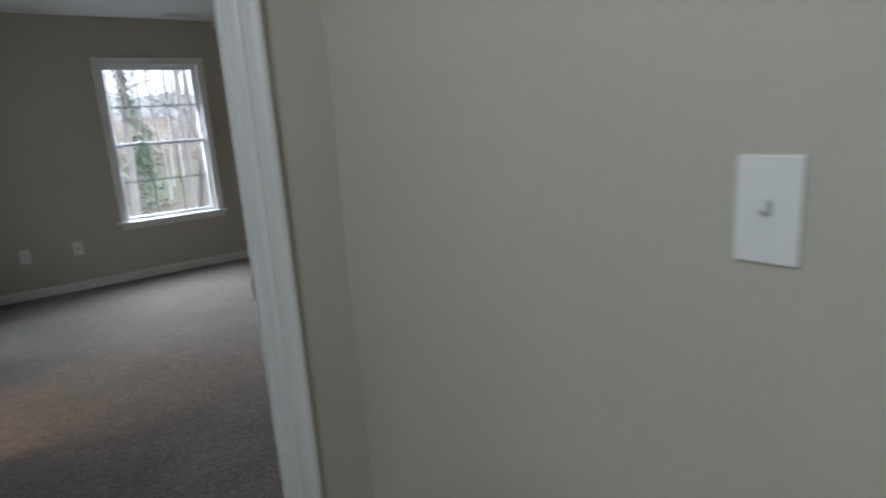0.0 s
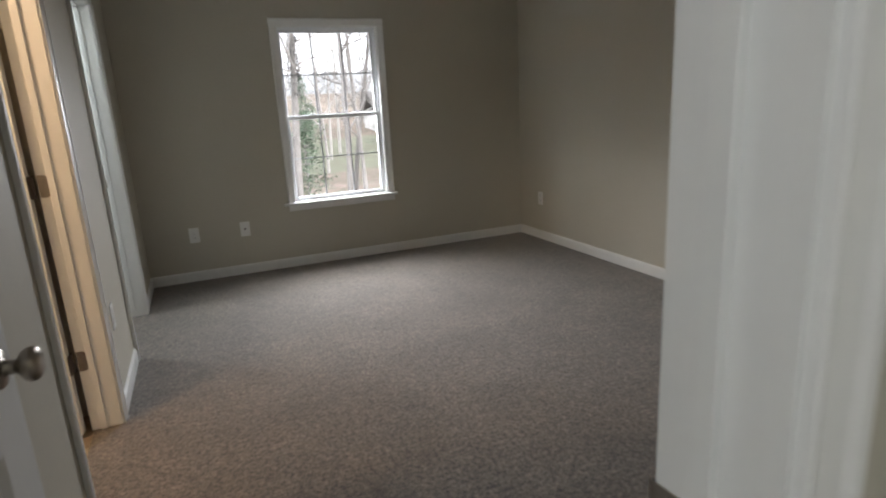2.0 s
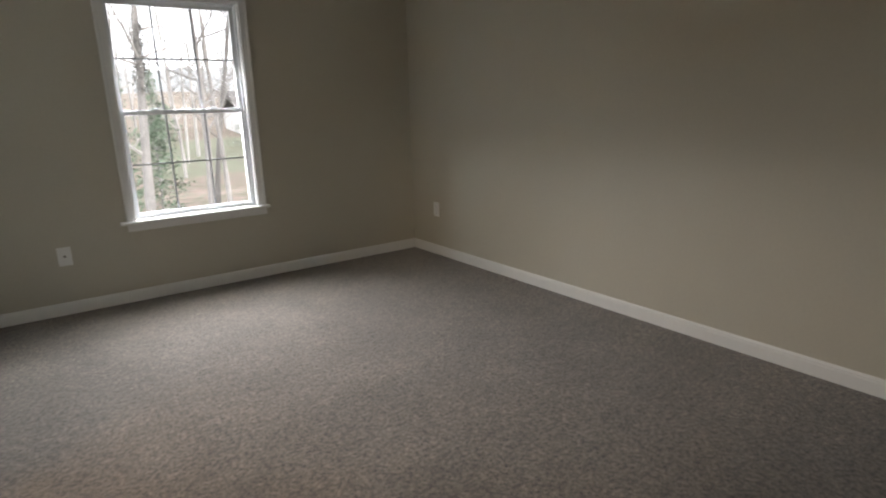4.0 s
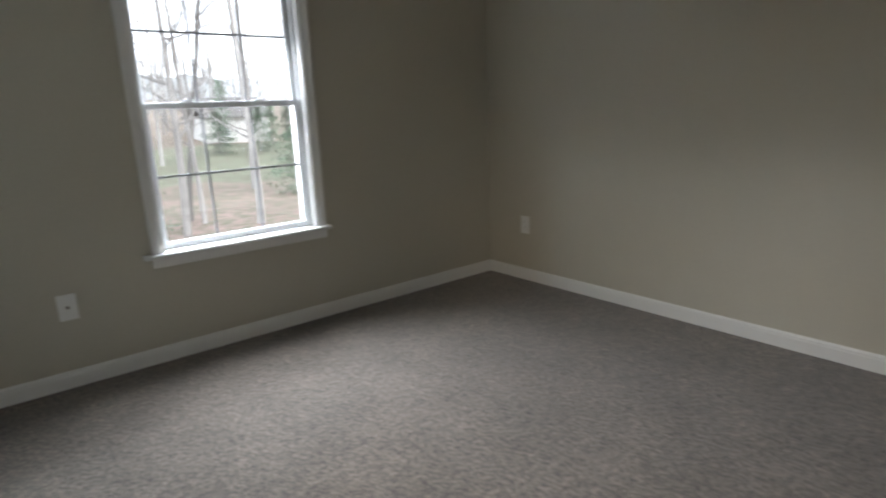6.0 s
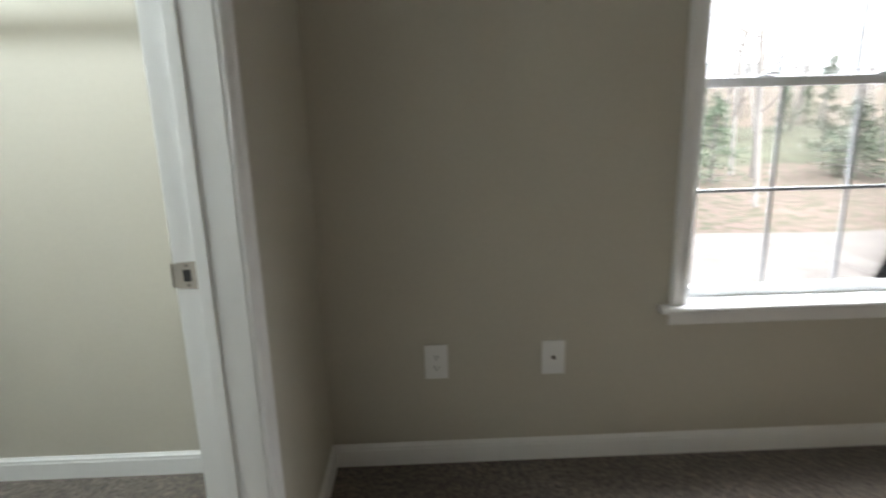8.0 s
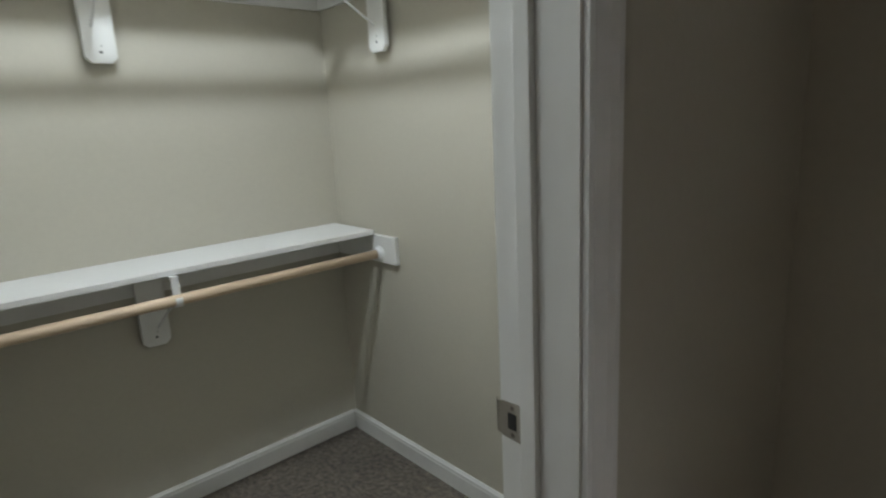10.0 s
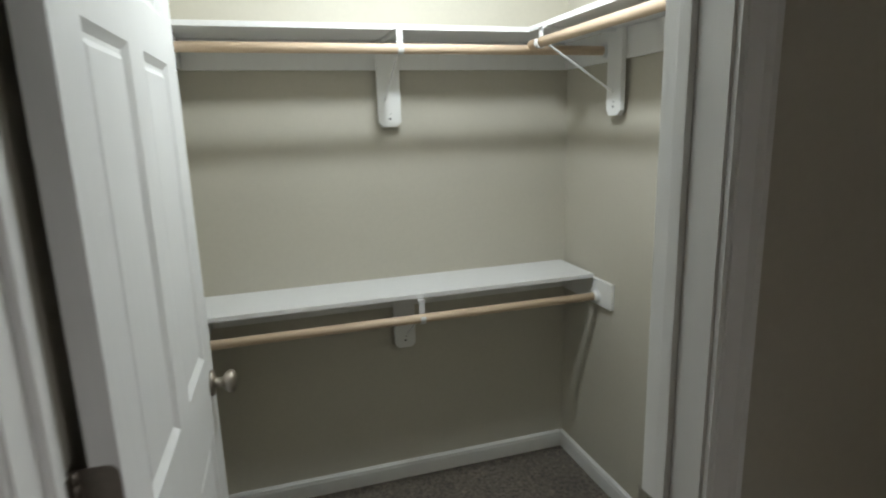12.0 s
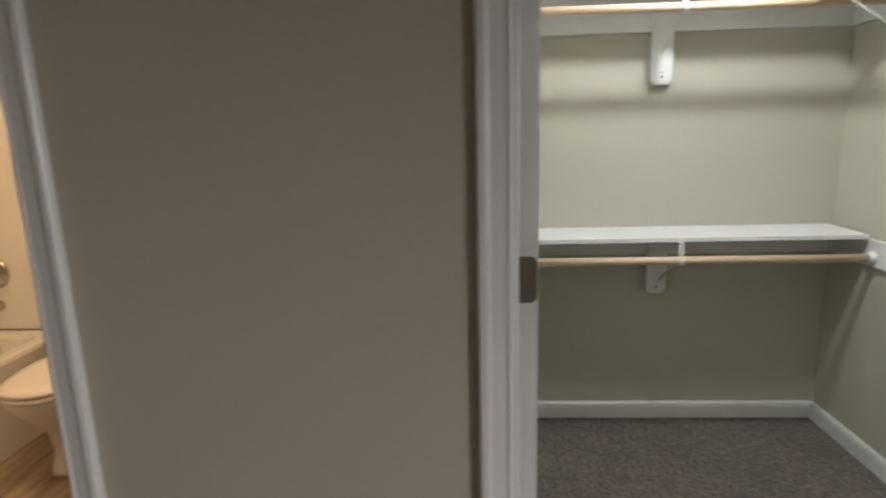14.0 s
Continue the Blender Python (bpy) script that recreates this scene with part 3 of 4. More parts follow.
def closet_rod(name, a, b, label):
    s = thing(name, a, label, "rod")
    part("dowel", rod(bmesh.new(), a, b, 0.0165, 20), WOOD, s, smooth=True)
    d = (Vector(b) - Vector(a)).normalized()
    for p, sign in ((Vector(a), 1), (Vector(b), -1)):
        part("rod_socket", lathe(bmesh.new(), [(0, 0.030), (0.004, 0.030), (0.006, 0.0235), (0.018, 0.0225), (0.018, 0.018)], p - d * sign * 0.0015, d * sign, 20), SHELF_WHITE, s, "white plastic rod socket")
    return s


LOW, HIGH = 0.940, 1.898
lower = closet_shelf("closet_shelf", LOW, "white lower closet shelf along the back wall")
bracket_board(lower, (CLOSET_W + 0.019, -0.773), (0, 1), (1, 0), LOW - 0.019, 0.635)
rod_bracket(lower, (CLOSET_W + 0.019, -0.765), (1, 0), 0.285, LOW - 0.09, LOW, 0.70)
upper = closet_shelf("closet_shelf", HIGH, "white upper closet shelf along the back wall")
bracket_board(upper, (CLOSET_W + 0.019, -0.795), (0, 1), (1, 0), HIGH - 0.019, 1.556)
rod_bracket(upper, (CLOSET_W + 0.019, -0.812), (1, 0), 0.305, HIGH - 0.085, HIGH, 1.66)
closet_rod("closet_rod", (CLOSET_W + 0.304, CLOSET_S + 0.02, LOW - 0.09), (CLOSET_W + 0.304, -0.02, LOW - 0.09), "pale birch closet rod under the lower shelf")
closet_rod("closet_rod", (CLOSET_W + 0.324, CLOSET_S + 0.02, HIGH - 0.085), (CLOSET_W + 0.324, -0.02, HIGH - 0.085), "pale birch closet rod under the upper shelf")


def side_shelf():
    x0, x1 = CLOSET_W + 0.286, X_W - 0.122
    s = thing("closet_shelf", ((x0 + x1) / 2, 0, HIGH), "white closet shelf along the side wall", "shelf")
    part("board", boxed((x0, -0.318, HIGH - 0.018), (x1, -0.002, HIGH), 0.0012), SHELF_WHITE, s)
    part("cleat", boxed((CLOSET_W + 0.408, -0.019, HIGH - 0.125), (x1, -0.0005, HIGH - 0.019), 0.0015), WHITE, s)
    bracket_board(s, (-4.797, -0.019), (1, 0), (0, -1), HIGH - 0.019, 1.575)
    rod_bracket(s, (-4.797, -0.019), (0, -1), 0.315, HIGH - 0.07, HIGH, 1.66)
    r = thing("closet_rod", (-4.3, -0.335, HIGH - 0.07), "pale birch closet rod along the side wall", "rod")
    part("dowel", rod(bmesh.new(), (-4.862, -0.335, HIGH - 0.07), (x1 - 0.001, -0.335, HIGH - 0.07), 0.0165, 20), WOOD, r, smooth=True)
    part("rod_socket", lathe(bmesh.new(), [(0, 0.030), (0.004, 0.030), (0.006, 0.0235), (0.018, 0.0225)], (x1 + 0.001, -0.335, HIGH - 0.07), (-1, 0, 0), 20), SHELF_WHITE, r)


side_shelf()


def ceiling_lamp(place, label):
    x, y = place
    s = thing("ceiling_lamp", (x, y, ROOM_H), label, "lamp")
    part("base", lathe(bmesh.new(), [(0, 0.09), (0.018, 0.09), (0.03, 0.06)], (x, y, ROOM_H), (0, 0, -1), 28), BLADE, s)
    ring = part("holder", lathe(bmesh.new(), [(0, 0.028), (0.05, 0.024)], (x, y, ROOM_H - 0.03), (0, 0, -1), 20), LIT, s)
    ring.visible_shadow = False


for p in ((-4.42, -0.78), (-4.3, -2.95), (-4.1, -6.0)):
    ceiling_lamp(p, "small white ceiling lamp holder, lit")


# ---- bedroom ceiling ----
def ceiling_fan(x, y):
    f = thing("ceiling_fan", (x, y, ROOM_H), "white ceiling fan with light bowl and pull chains", "ceiling fan")
    dn = (0, 0, -1)
    part("canopy", lathe(bmesh.new(), [(0, 0.075), (0.02, 0.08), (0.03, 0.06), (0.04, 0.10), (0.09, 0.115), (0.13, 0.10), (0.145, 0.05)], (x, y, ROOM_H), dn, 32), BLADE, f, smooth=True)
    part("bowl", lathe(bmesh.new(), [(0, 0.06), (0.01, 0.10), (0.04, 0.105), (0.07, 0.085), (0.09, 0.045), (0.097, 0.008)], (x, y, ROOM_H - 0.145), dn, 32), FROST, f, "frosted glass light bowl", smooth=True)
    for k in range(5):
        a = radians(20 + 72 * k)
        u, v = Vector((math.cos(a), math.sin(a), 0)), Vector((-math.sin(a), math.cos(a), 0.12))
        bm = bmesh.new()
        outline = [(0.16, -0.05), (0.2, -0.058), (0.55, -0.068), (0.60, -0.06), (0.62, -0.03), (0.62, 0.03), (0.60, 0.06), (0.55, 0.068), (0.2, 0.058), (0.16, 0.05)]
        sweep(bm, outline, Vector((x, y, ROOM_H - 0.09)), u, v, (0, 0, 1), 0.006)
        b = part("blade", bm, BLADE, f)
        part("blade_iron", sweep(bmesh.new(), [(0.10, -0.015), (0.22, -0.03), (0.22, 0.03), (0.10, 0.015)], Vector((x, y, ROOM_H - 0.096)), u, v, (0, 0, 1), 0.004), NICKEL, b)
    for dx, dy, drop in ((-0.03, 0.085, 0.375), (0.105, 0.0, 0.36)):
        c = bmesh.new()
        n = 34
        for k in range(n):
            lathe(c, [(0, 0.0008), (0.0012, 0.0017), (0.0035, 0.0017), (0.0047, 0.0008)], (x + dx, y + dy, ROOM_H - 0.14 - k * (drop - 0.16) / n), dn, 6)
        rod(c, (x + dx, y + dy, ROOM_H - 0.1), (x + dx, y + dy, ROOM_H - drop + 0.015), 0.0014, 5)
        ch = part("pull_chain", c, NICKEL, f)
        part("pull", lathe(bmesh.new(), [(0, 0.004), (0.008, 0.008), (0.020, 0.011), (0.028, 0.009), (0.034, 0.003)], (x + dx, y + dy, ROOM_H - drop + 0.02), dn, 12), FROST, ch, smooth=True)


ceiling_fan(-1.81, -2.12)


def ceiling_vent():
    x, y, w, d = -1.56, -0.27, 0.32, 0.14
    v = thing("ceiling_vent", (x, y, ROOM_H), "white slatted air register in the ceiling", "vent")
    z = ROOM_H
    fr = bmesh.new()
    box(fr, (x - w / 2, y - d / 2, z - 0.006), (x + w / 2, y - d / 2 + 0.02, z))
    box(fr, (x - w / 2, y + d / 2 - 0.02, z - 0.006), (x + w / 2, y + d / 2, z))
    box(fr, (x - w / 2, y - d / 2 + 0.02, z - 0.006), (x - w / 2 + 0.02, y + d / 2 - 0.02, z))
    box(fr, (x + w / 2 - 0.02, y - d / 2 + 0.02, z - 0.006), (x + w / 2, y + d / 2 - 0.02, z))
    part("frame", fr, BLADE, v)
    part("backing", boxed((x - w / 2 + 0.02, y - d / 2 + 0.02, z - 0.0022), (x + w / 2 - 0.02, y + d / 2 - 0.02, z - 0.0005)), DARK, v)
    for k in range(9):
        sx = x - w / 2 + 0.034 + k * 0.031
        part("slat", sweep(bmesh.new(), [(-0.008, 0), (-0.007, 0.0012), (0.008, -0.004), (0.007, -0.0052)], (sx, y - d / 2 + 0.02, z - 0.003), (1, 0, 0), (0, 0, 1), (0, 1, 0), d - 0.04), BLADE, v)


ceiling_vent()


# ---- bathroom ----
def bathtub():
    x0, x1, y0, y1, h = BATH_W + 0.005, X_W - 0.13, BATH_S + 0.005, -3.70, 0.435
    t = thing("bathtub", ((x0 + x1) / 2, (y0 + y1) / 2, 0), "white built-in bathtub with straight apron", "bathtub")
    bm = bmesh.new()
    outer = [(x0, y0), (x1, y0), (x1, y1), (x0, y1)]

    def loop(inset, z, r, n=8):
        a0, a1, b0, b1 = x0 + inset, x1 - inset, y0 + inset, y1 - inset
        pts = []
        for cx, cy, s in ((a1 - r, b1 - r, 0), (a0 + r, b1 - r, 90), (a0 + r, b0 + r, 180), (a1 - r, b0 + r, 270)):
            for k in range(n + 1):
                a = radians(s + 90 * k / n)
                pts.append(bm.verts.new((cx + r * math.cos(a), cy + r * math.sin(a), z)))
        return pts
    rings = [loop(0, 0, 0.004), loop(0, h - 0.02, 0.004), loop(0.006, h - 0.004, 0.01), loop(0.02, h, 0.02), loop(0.07, h, 0.10), loop(0.085, h - 0.02, 0.12), loop(0.12, 0.2, 0.14), loop(0.17, 0.09, 0.16), loop(0.24, 0.075, 0.12)]
    for a, b in zip(rings, rings[1:]):
        for k in range(len(a)):
            bm.faces.new((a[k], a[(k + 1) % len(a)], b[(k + 1) % len(a)], b[k]))
    bm.faces.new(rings[-1])
    part("shell", bm, PORCELAIN, t, smooth=False)
    part("overflow_plate", lathe(bmesh.new(), [(0, 0.036), (0.008, 0.036), (0.012, 0.028)], (x0 + 0.098, -4.03, 0.36), (1, 0, 0.15), 24), CHROME, t, smooth=True)
    w = thing("shower_trim", (BATH_W, -4.03, 0.72), "round chrome bath valve plate with lever and spout", "faucet")
    part("escutcheon", lathe(bmesh.new(), [(0.003, 0.085), (0.008, 0.085), (0.016, 0.07), (0.02, 0.03), (0.05, 0.026), (0.055, 0.015)], (BATH_W + 0.012, -4.03, 0.74), (1, 0, 0), 32), CHROME, w, smooth=True)
    part("lever", boxed((BATH_W + 0.055, -4.04, 0.66), (BATH_W + 0.07, -4.02, 0.745), 0.004), CHROME, w)
    part("spout", lathe(bmesh.new(), [(0.002, 0.03), (0.02, 0.026), (0.10, 0.022), (0.13, 0.02), (0.135, 0.012)], (BATH_W + 0.012, -4.03, 0.57), (1, 0, -0.12), 20), CHROME, w, smooth=True)
    s = thing("tub_surround", (BATH_W, (y0 + y1) / 2, h), "glossy white tub surround panels", "wall panel", kind="structure")
    part("panel", boxed((BATH_W, BATH_S + 0.014, h + 0.004), (BATH_W + 0.012, -3.66, 1.95), 0.003), PORCELAIN, s)
    part("panel", boxed((BATH_W, BATH_S, h + 0.004), (X_W - 0.13, BATH_S + 0.012, 1.95), 0.003), PORCELAIN, s)


bathtub()


def toilet(tip_x, cy):
    t = thing("toilet", (tip_x - 0.35, cy, 0), "white two-piece toilet with closed lid", "toilet")

    def oval(bm, z, back, front, half, n=32):
        pts = []
        for k in range(n):
            a = 2 * math.pi * k / n
            c, s = math.cos(a), math.sin(a)
            mid = back + (front - back) * 0.42
            x = mid + (front - mid) * c if c > 0 else mid + (mid - back) * math.copysign(abs(c) ** 0.6, c)
            pts.append(bm.verts.new((x, cy + half * math.copysign(abs(s) ** 0.85, s), z)))
        return pts

    def stack(rows):
        bm = bmesh.new()
        rings = [oval(bm, *r) for r in rows]
        for a, b in zip(rings, rings[1:]):
            for k in range(len(a)):
                bm.faces.new((a[k], a[(k + 1) % len(a)], b[(k + 1) % len(a)], b[k]))
        bm.faces.new(rings[0][::-1])
        bm.faces.new(rings[-1])
        return bm
    f, b = tip_x, tip_x - 0.47
    part("pedestal", stack([(0, b - 0.12, f - 0.14, 0.11), (0.02, b - 0.12, f - 0.145, 0.108), (0.10, b - 0.1, f - 0.17, 0.09), (0.20, b - 0.08, f - 0.15, 0.10), (0.27, b - 0.05, f - 0.08, 0.14), (0.34, b - 0.02, f - 0.03, 0.172), (0.385, b - 0.02, f - 0.012, 0.18), (0.395, b - 0.02, f - 0.02, 0.172)]), PORCELAIN, t, smooth=True)
    part("seat", stack([(0.397, b, f - 0.004, 0.178), (0.402, b, f, 0.183), (0.412, b, f, 0.183), (0.416, b, f - 0.006, 0.177)]), PORCELAIN, t)
    part("lid", stack([(0.419, b, f - 0.006, 0.178), (0.424, b, f, 0.184), (0.436, b, f - 0.004, 0.181), (0.444, b, f - 0.03, 0.16), (0.446, b + 0.03, f - 0.08, 0.12)]), PORCELAIN, t, smooth=True)
    tank = part("tank", boxed((b - 0.21, cy - 0.22, 0.39), (b - 0.02, cy + 0.22, 0.74), 0.02), PORCELAIN, t)
    part("tank_lid", boxed((b - 0.215, cy - 0.23, 0.742), (b - 0.01, cy + 0.23, 0.775), 0.01), PORCELAIN, tank)
    part("flush_lever", boxed((b - 0.02, cy + 0.12, 0.66), (b - 0.008, cy + 0.18, 0.675), 0.003), CHROME, tank)


toilet(-4.545, -3.36)


# ---- outdoors ----
GROUND = -3.3


def terrain(x, y):
    rise = max(0.0, y - 26) * 0.05 + max(0.0, y - 60) * 0.03
    return GROUND + rise + 0.35 * noise.noise(Vector((x * 0.11, y * 0.11, 0))) + 0.9 * noise.noise(Vector((x * 0.03, y * 0.03, 3)))


def ground():
    bm = bmesh.new()
    xs = [-2000, -600, -250] + [-120 + 4 * k for k in range(61)] + [250, 600, 2000]
    ys = [-2000, -500, -120, -40, -15] + [-2 + 3 * k for k in range(55)] + [220, 420, 900, 2000]
    g = [[bm.verts.new((x, y, terrain(x, min(y, 190)))) for y in ys] for x in xs]
    for i in range(len(xs) - 1):
        for k in range(len(ys) - 1):
            bm.faces.new((g[i][k], g[i + 1][k], g[i + 1][k + 1], g[i][k + 1]))
    return tagged(mesh_object("ground", bm, LITTER, True), "leaf-covered woodland ground sloping up", "ground", kind="structure")


ground()


def driveway():
    bm = bmesh.new()
    rows = []
    for k in range(31):
        x = -45 + 3 * k
        y = 11.5 + 1.5 * math.sin(x * 0.06)
        rows.append([bm.verts.new((x, y + w, terrain(x, y + w) + 0.12)) for w in (-3.6, -1.2, 1.2, 1.9, 2.4)])
    for a, b in zip(rows, rows[1:]):
        for i in range(4):
            bm.faces.new((a[i], b[i], b[i + 1], a[i + 1]))
    return tagged(mesh_object("road", bm, DRIVE, True), "pale gravel drive below the window", "road", kind="structure")


driveway()


def lawn():
    """A grassy clearing beyond the leaf-covered bank."""
    bm = bmesh.new()
    rows = []
    for k in range(15):
        x = 3 + 3 * k
        a, b = 33 + 2 * noise.noise(Vector((x * 0.2, 0, 9))), 60 + 3 * noise.noise(Vector((x * 0.2, 5, 9)))
        rows.append([bm.verts.new((x, a + (b - a) * j / 10, terrain(x, a + (b - a) * j / 10) + (0.07 if 0 < k < 14 and 0 < j < 10 else -0.05))) for j in range(11)])
    for a, b in zip(rows, rows[1:]):
        for i in range(10):
            bm.faces.new((a[i], b[i], b[i + 1], a[i + 1]))
    return tagged(mesh_object("lawn", bm, LAWN, True), "pale green winter grass clearing in the woods", "lawn", kind="structure")


lawn()


def tube(bm, pts, radii, sides):
    rings = []
    for k, (p, r) in enumerate(zip(pts, radii)):
        d = (pts[min(k + 1, len(pts) - 1)] - pts[max(k - 1, 0)]).normalized()
        q = d.to_track_quat("Z", "Y")
        rings.append([bm.verts.new(p + q @ Vector((r * math.cos(6.2832 * i / sides), r * math.sin(6.2832 * i / sides), 0))) for i in range(sides)])
    for a, b in zip(rings, rings[1:]):
        for i in range(sides):
            bm.faces.new((a[i], a[(i + 1) % sides], b[(i + 1) % sides], b[i]))


def branch(bm, rng, at, way, length, r, depth):
    pts, radii = [at], [r]
    n = 5
    d = way.normalized()
    for k in range(n):
        d = (d + Vector((rng.uniform(-.16, .16), rng.uniform(-.16, .16), rng.uniform(-.05, .16)))).normalized()
        pts.append(pts[-1] + d * length / n)
        radii.append(r * (1 - 0.8 * (k + 1) / n))
    tube(bm, pts, radii, 4 if depth < 2 else 5)
    if depth > 0:
        for k in range(rng.randint(3, 5)):
            i = rng.randint(1, n - 1)
            side = Vector((rng.uniform(-1, 1), rng.uniform(-1, 1), rng.uniform(0.0, 0.9)))
            branch(bm, rng, pts[i], d * 0.6 + side, length * rng.uniform(0.35, 0.6), radii[i] * 0.55, depth - 1)


def bare_tree(seed, place, height, r, ivy=None):
    rng = random.Random(seed)
    x, y = place
    base = Vector((x, y, terrain(x, y) - 0.3))
    t = thing("tree", base, "bare grey-brown forest tree in the woods", "tree", "bare trees outside the window")
    pts, radii = [base], [r]
    n = 9
    d = Vector((rng.uniform(-.05, .05), rng.uniform(-.05, .05), 1))
    for k in range(n):
        d = (d + Vector((rng.uniform(-.06, .06), rng.uniform(-.06, .06), 0.05))).normalized()
        pts.append(pts[-1] + d * height / n)
        radii.append(r * (1 - 0.9 * (k + 1) / n))
    bm = bmesh.new()
    tube(bm, pts, radii, 9)
    part("trunk", bm, BARK, t, smooth=True)
    bm = bmesh.new()
    for k in range(rng.randint(12, 17)):
        i = rng.randint(2, n - 1)
        a = rng.uniform(0, 6.283)
        branch(bm, rng, pts[i].lerp(pts[i + 1], rng.random()), Vector((math.cos(a), math.sin(a), rng.uniform(0.2, 0.9))), height * rng.uniform(0.13, 0.26), radii[i] * 0.42, 2)
    part("crown", bm, BARK, t)
    if ivy:
        bm = bmesh.new()
        for k in range(800):
            h = rng.uniform(ivy[0], ivy[1])
            i = min(int(h / height * n), n - 1)
            p = pts[i].lerp(pts[i + 1], h / height * n - i)
            a, reach = rng.uniform(0, 6.283), abs(rng.gauss(0.02, 0.08)) + radii[i]
            p = p + Vector((reach * math.cos(a), reach * math.sin(a), rng.gauss(0, 0.1)))
            u = Vector((rng.uniform(-1, 1), rng.uniform(-1, 1), rng.uniform(-1, 1))).normalized() * rng.uniform(0.025, 0.05)
            v = u.cross(Vector((rng.uniform(-1, 1), rng.uniform(-1, 1), 1))).normalized() * u.length * 0.7
            bm.faces.new([bm.verts.new(p + q) for q in (-u, v, u, -v)])
        part("ivy", bm, IVY, t, "dark ivy climbing the trunk")
    return t


def evergreen(seed, place, height, spread):
    """A loose broad-leaved evergreen: stem, limbs and clumps of small leaves."""
    rng = random.Random(seed)
    x, y = place
    base = Vector((x, y, terrain(x, y) - 0.1))
    t = thing("evergreen_bush", base, "loose dark green evergreen at the wood's edge", "bush", "evergreens at the wood's edge")
    bm = bmesh.new()
    tube(bm, [base, base + Vector((0.1, 0, height * 0.5)), base + Vector((0, 0.1, height))], [0.07, 0.045, 0.01], 6)
    crown = bmesh.new()
    for k in range(int(36 + height * 10)):
        h = rng.uniform(0.08, 1.0)
        a, reach = rng.uniform(0, 6.283), spread * (1.1 - h) * rng.uniform(0.35, 1.1) + 0.1
        root = base + Vector((0, 0, height * h))
        tip = root + Vector((reach * math.cos(a), reach * math.sin(a), rng.uniform(-0.25, 0.2)))
        tube(bm, [root, tip], [0.018, 0.005], 4)
        for j in range(26):
            p = root.lerp(tip, rng.uniform(0.3, 1.05)) + Vector((rng.gauss(0, .16), rng.gauss(0, .16), rng.gauss(0, .12)))
            u = Vector((rng.uniform(-1, 1), rng.uniform(-1, 1), rng.uniform(-.6, .6))).normalized() * rng.uniform(0.05, 0.11)
            v = u.cross(Vector((rng.uniform(-1, 1), rng.uniform(-1, 1), 1))).normalized() * u.length * 0.45
            crown.faces.new([crown.verts.new(p + q) for q in (-u, v, u, -v)])
    part("trunk", bm, BARK, t)
    me = bpy.data.meshes.new("crown")
    crown.to_mesh(me)
    crown.free()
    me.materials.append(NEEDLES)
    ob = new("crown", me)
    ob.parent = t
    ob.matrix_parent_inverse = t.matrix_basis.inverted()
    return t


def woods():
    rng = random.Random(5)
    bare_tree(10, (0.3, 16.5), 13, 0.18, ivy=(5.0, 7.2))
    kinds = [bare_tree(11, (2.65, 18.2), 15, 0.15), bare_tree(12, (5.5, 18.5), 16, 0.16), bare_tree(13, (4.0, 20.5), 14, 0.12), bare_tree(14, (9.1, 19), 15, 0.11), bare_tree(15, (3.7, 21.5), 15, 0.13)]
    for k in range(120):
        y = rng.uniform(29, 84)
        x = rng.uniform(-0.55 * y - 4, 0.75 * y + 3)
        if 9 < x < 26 and 30 < y < 60 and rng.random() < 0.75:
            y += 32
        copy_thing(rng.choice(kinds), pose(x, y, terrain(x, y) - 0.3, 0, 0, rng.uniform(0, 360)))
    firs = [evergreen(31, (1.3, 20.2), 4.6, 1.5), evergreen(32, (20.3, 45), 4.2, 2.4), evergreen(33, (0.6, 25), 6.5, 1.7)]
    for k in range(22):
        y = rng.uniform(26, 62)
        x = rng.uniform(-0.2 * y, 0.95 * y)
        copy_thing(rng.choice(firs), pose(x, y, terrain(x, y) - 0.1, 0, 0, rng.uniform(0, 360)))


woods()


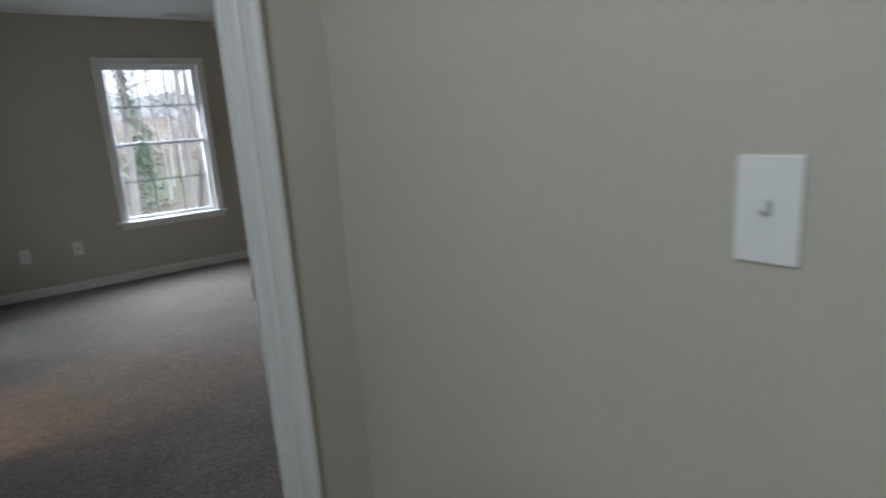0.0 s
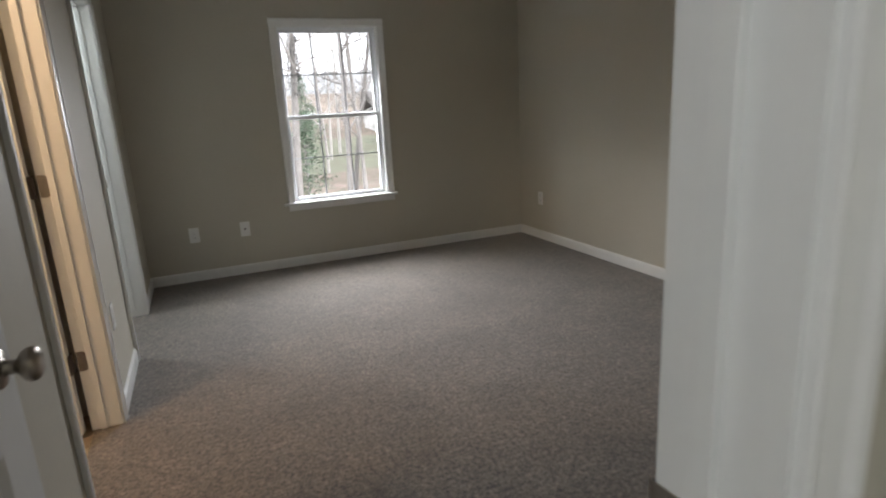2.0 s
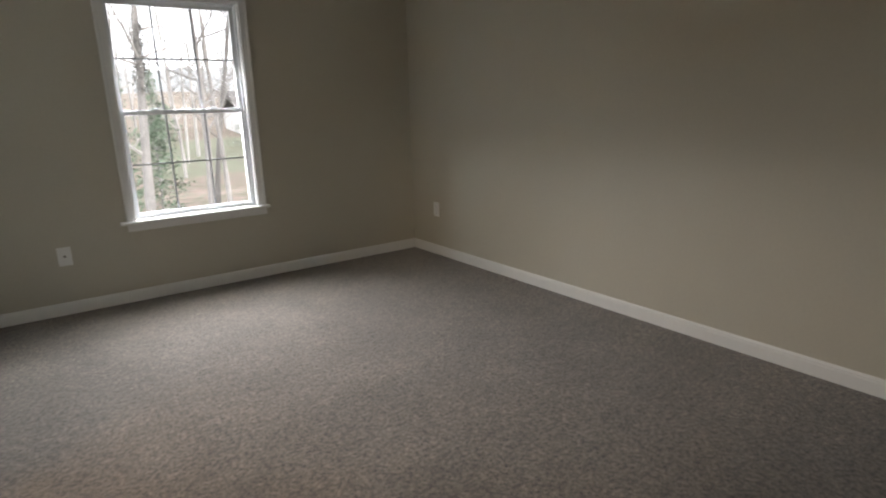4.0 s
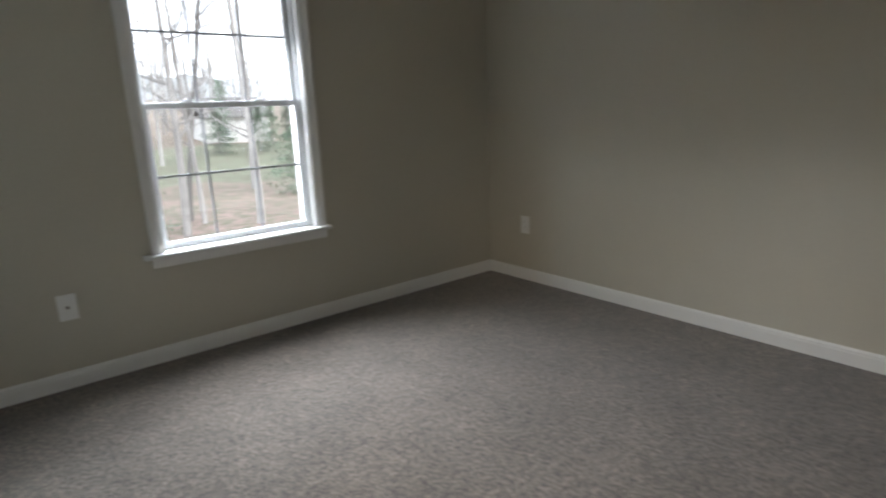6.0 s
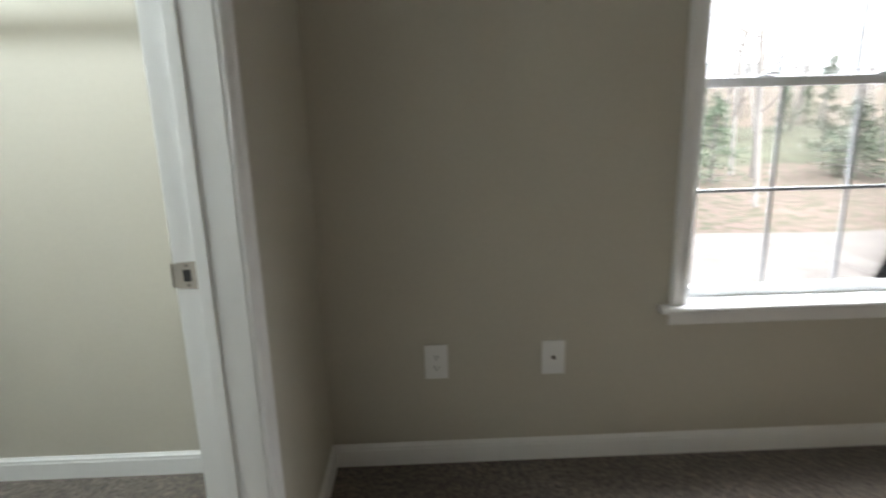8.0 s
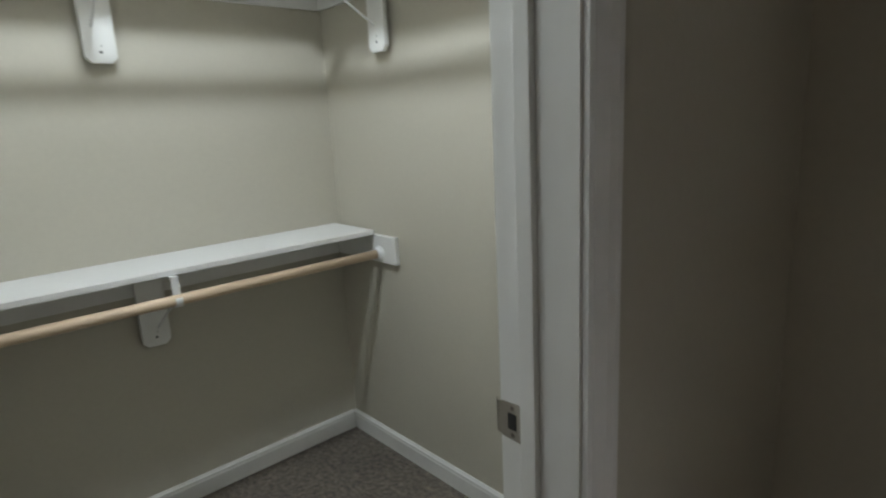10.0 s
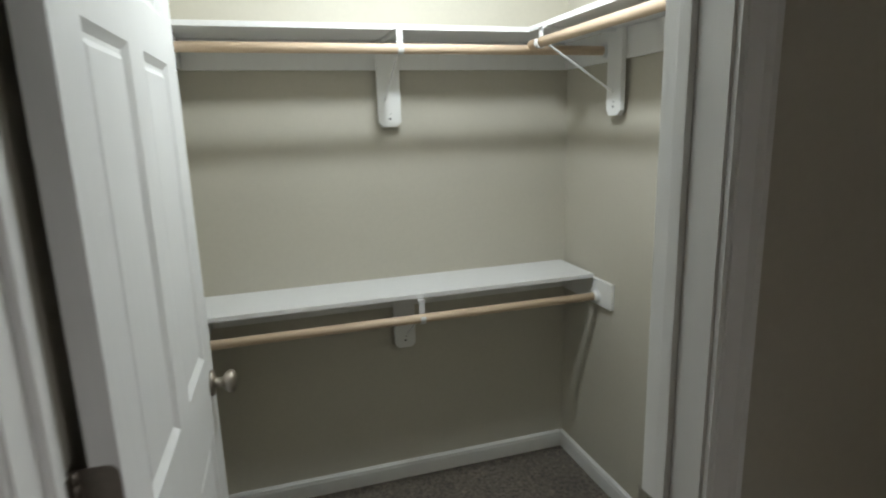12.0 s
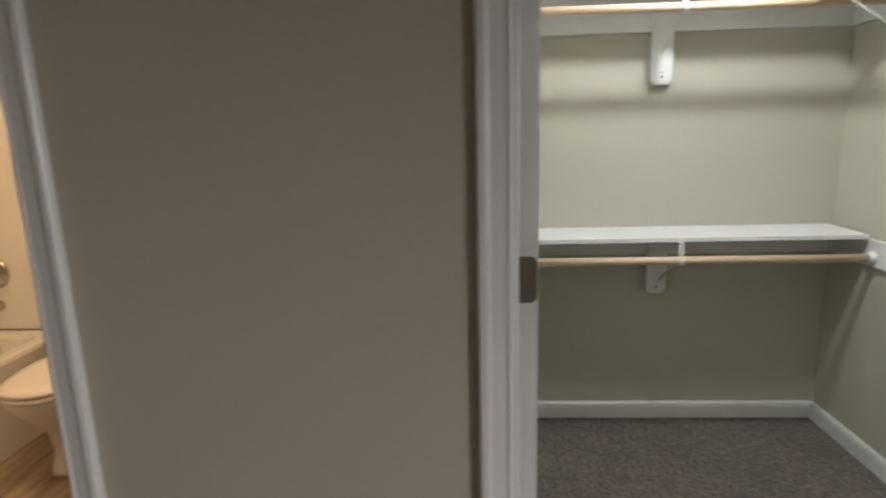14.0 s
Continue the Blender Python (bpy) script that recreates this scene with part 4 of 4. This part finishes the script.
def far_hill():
    """A distant wooded ridge with an uneven treetop line; the haze over it is in its pale colour."""
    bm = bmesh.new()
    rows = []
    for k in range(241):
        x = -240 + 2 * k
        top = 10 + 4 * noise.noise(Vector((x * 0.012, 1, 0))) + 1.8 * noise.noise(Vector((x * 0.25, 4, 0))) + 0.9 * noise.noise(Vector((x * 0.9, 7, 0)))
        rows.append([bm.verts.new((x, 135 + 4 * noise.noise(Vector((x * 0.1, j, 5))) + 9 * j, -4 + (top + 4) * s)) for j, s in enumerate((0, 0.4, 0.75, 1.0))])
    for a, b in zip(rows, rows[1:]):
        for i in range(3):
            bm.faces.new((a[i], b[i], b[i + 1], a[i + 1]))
    return tagged(mesh_object("backdrop", bm, HAZY_WOODS, True), "hazy bare wooded ridge in the distance", "woods", kind="structure")


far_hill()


def neighbour_house():
    x, y = 20.5, 60.0
    z = terrain(x, y) - 0.3
    h = thing("house", (x, y, z), "small white house seen between the trees", "house")
    part("wall", boxed((x - 3.5, y, z), (x + 3.5, y + 6, z + 3.0)), SIDING, h)
    part("roof", sweep(bmesh.new(), [(-0.4, 2.9), (3.0, 4.9), (6.4, 2.9), (6.4, 3.1), (3.0, 5.15), (-0.4, 3.1)], (x - 3.9, y, z), (0, 1, 0), (0, 0, 1), (1, 0, 0), 7.8), ROOFING, h)
    for wx in (-2.0, 0.9):
        w = part("window", boxed((x + wx, y - 0.04, z + 1.0), (x + wx + 1.0, y + 0.02, z + 2.2), 0.01), VINYL, h)
        part("pane", boxed((x + wx + 0.08, y - 0.05, z + 1.08), (x + wx + 0.92, y - 0.03, z + 2.12)), GRILLE, w)


neighbour_house()


# ---- bathroom floor pieces ----
def plank_floor():
    f = thing("floor_bathroom", (-4.4, -3.1, -0.01), "brown wood-look plank tile floor", "floor", kind="structure")
    part("bed", boxed((BATH_W, BATH_S, -0.06), (X_W - 0.11, CLOSET_S - 0.12, -0.006)), GROUT, f)
    shared = None
    wid, gap = 0.15, 0.003
    row = 0
    y = -3.695
    while y < CLOSET_S - 0.12 - 0.02:
        x = BATH_W + 0.02 + (0.3 * row) % 0.9 - 0.9
        while x < X_W - 0.12:
            a, b = max(x, BATH_W + 0.002), min(x + 0.9 - gap, X_W - 0.113)
            if b - a > 0.05:
                part("plank", boxed((a, y, -0.006), (b, min(y + wid - gap, CLOSET_S - 0.122), -0.001), 0.0012), PLANK, f)
            x += 0.9
        y += wid
        row += 1


plank_floor()
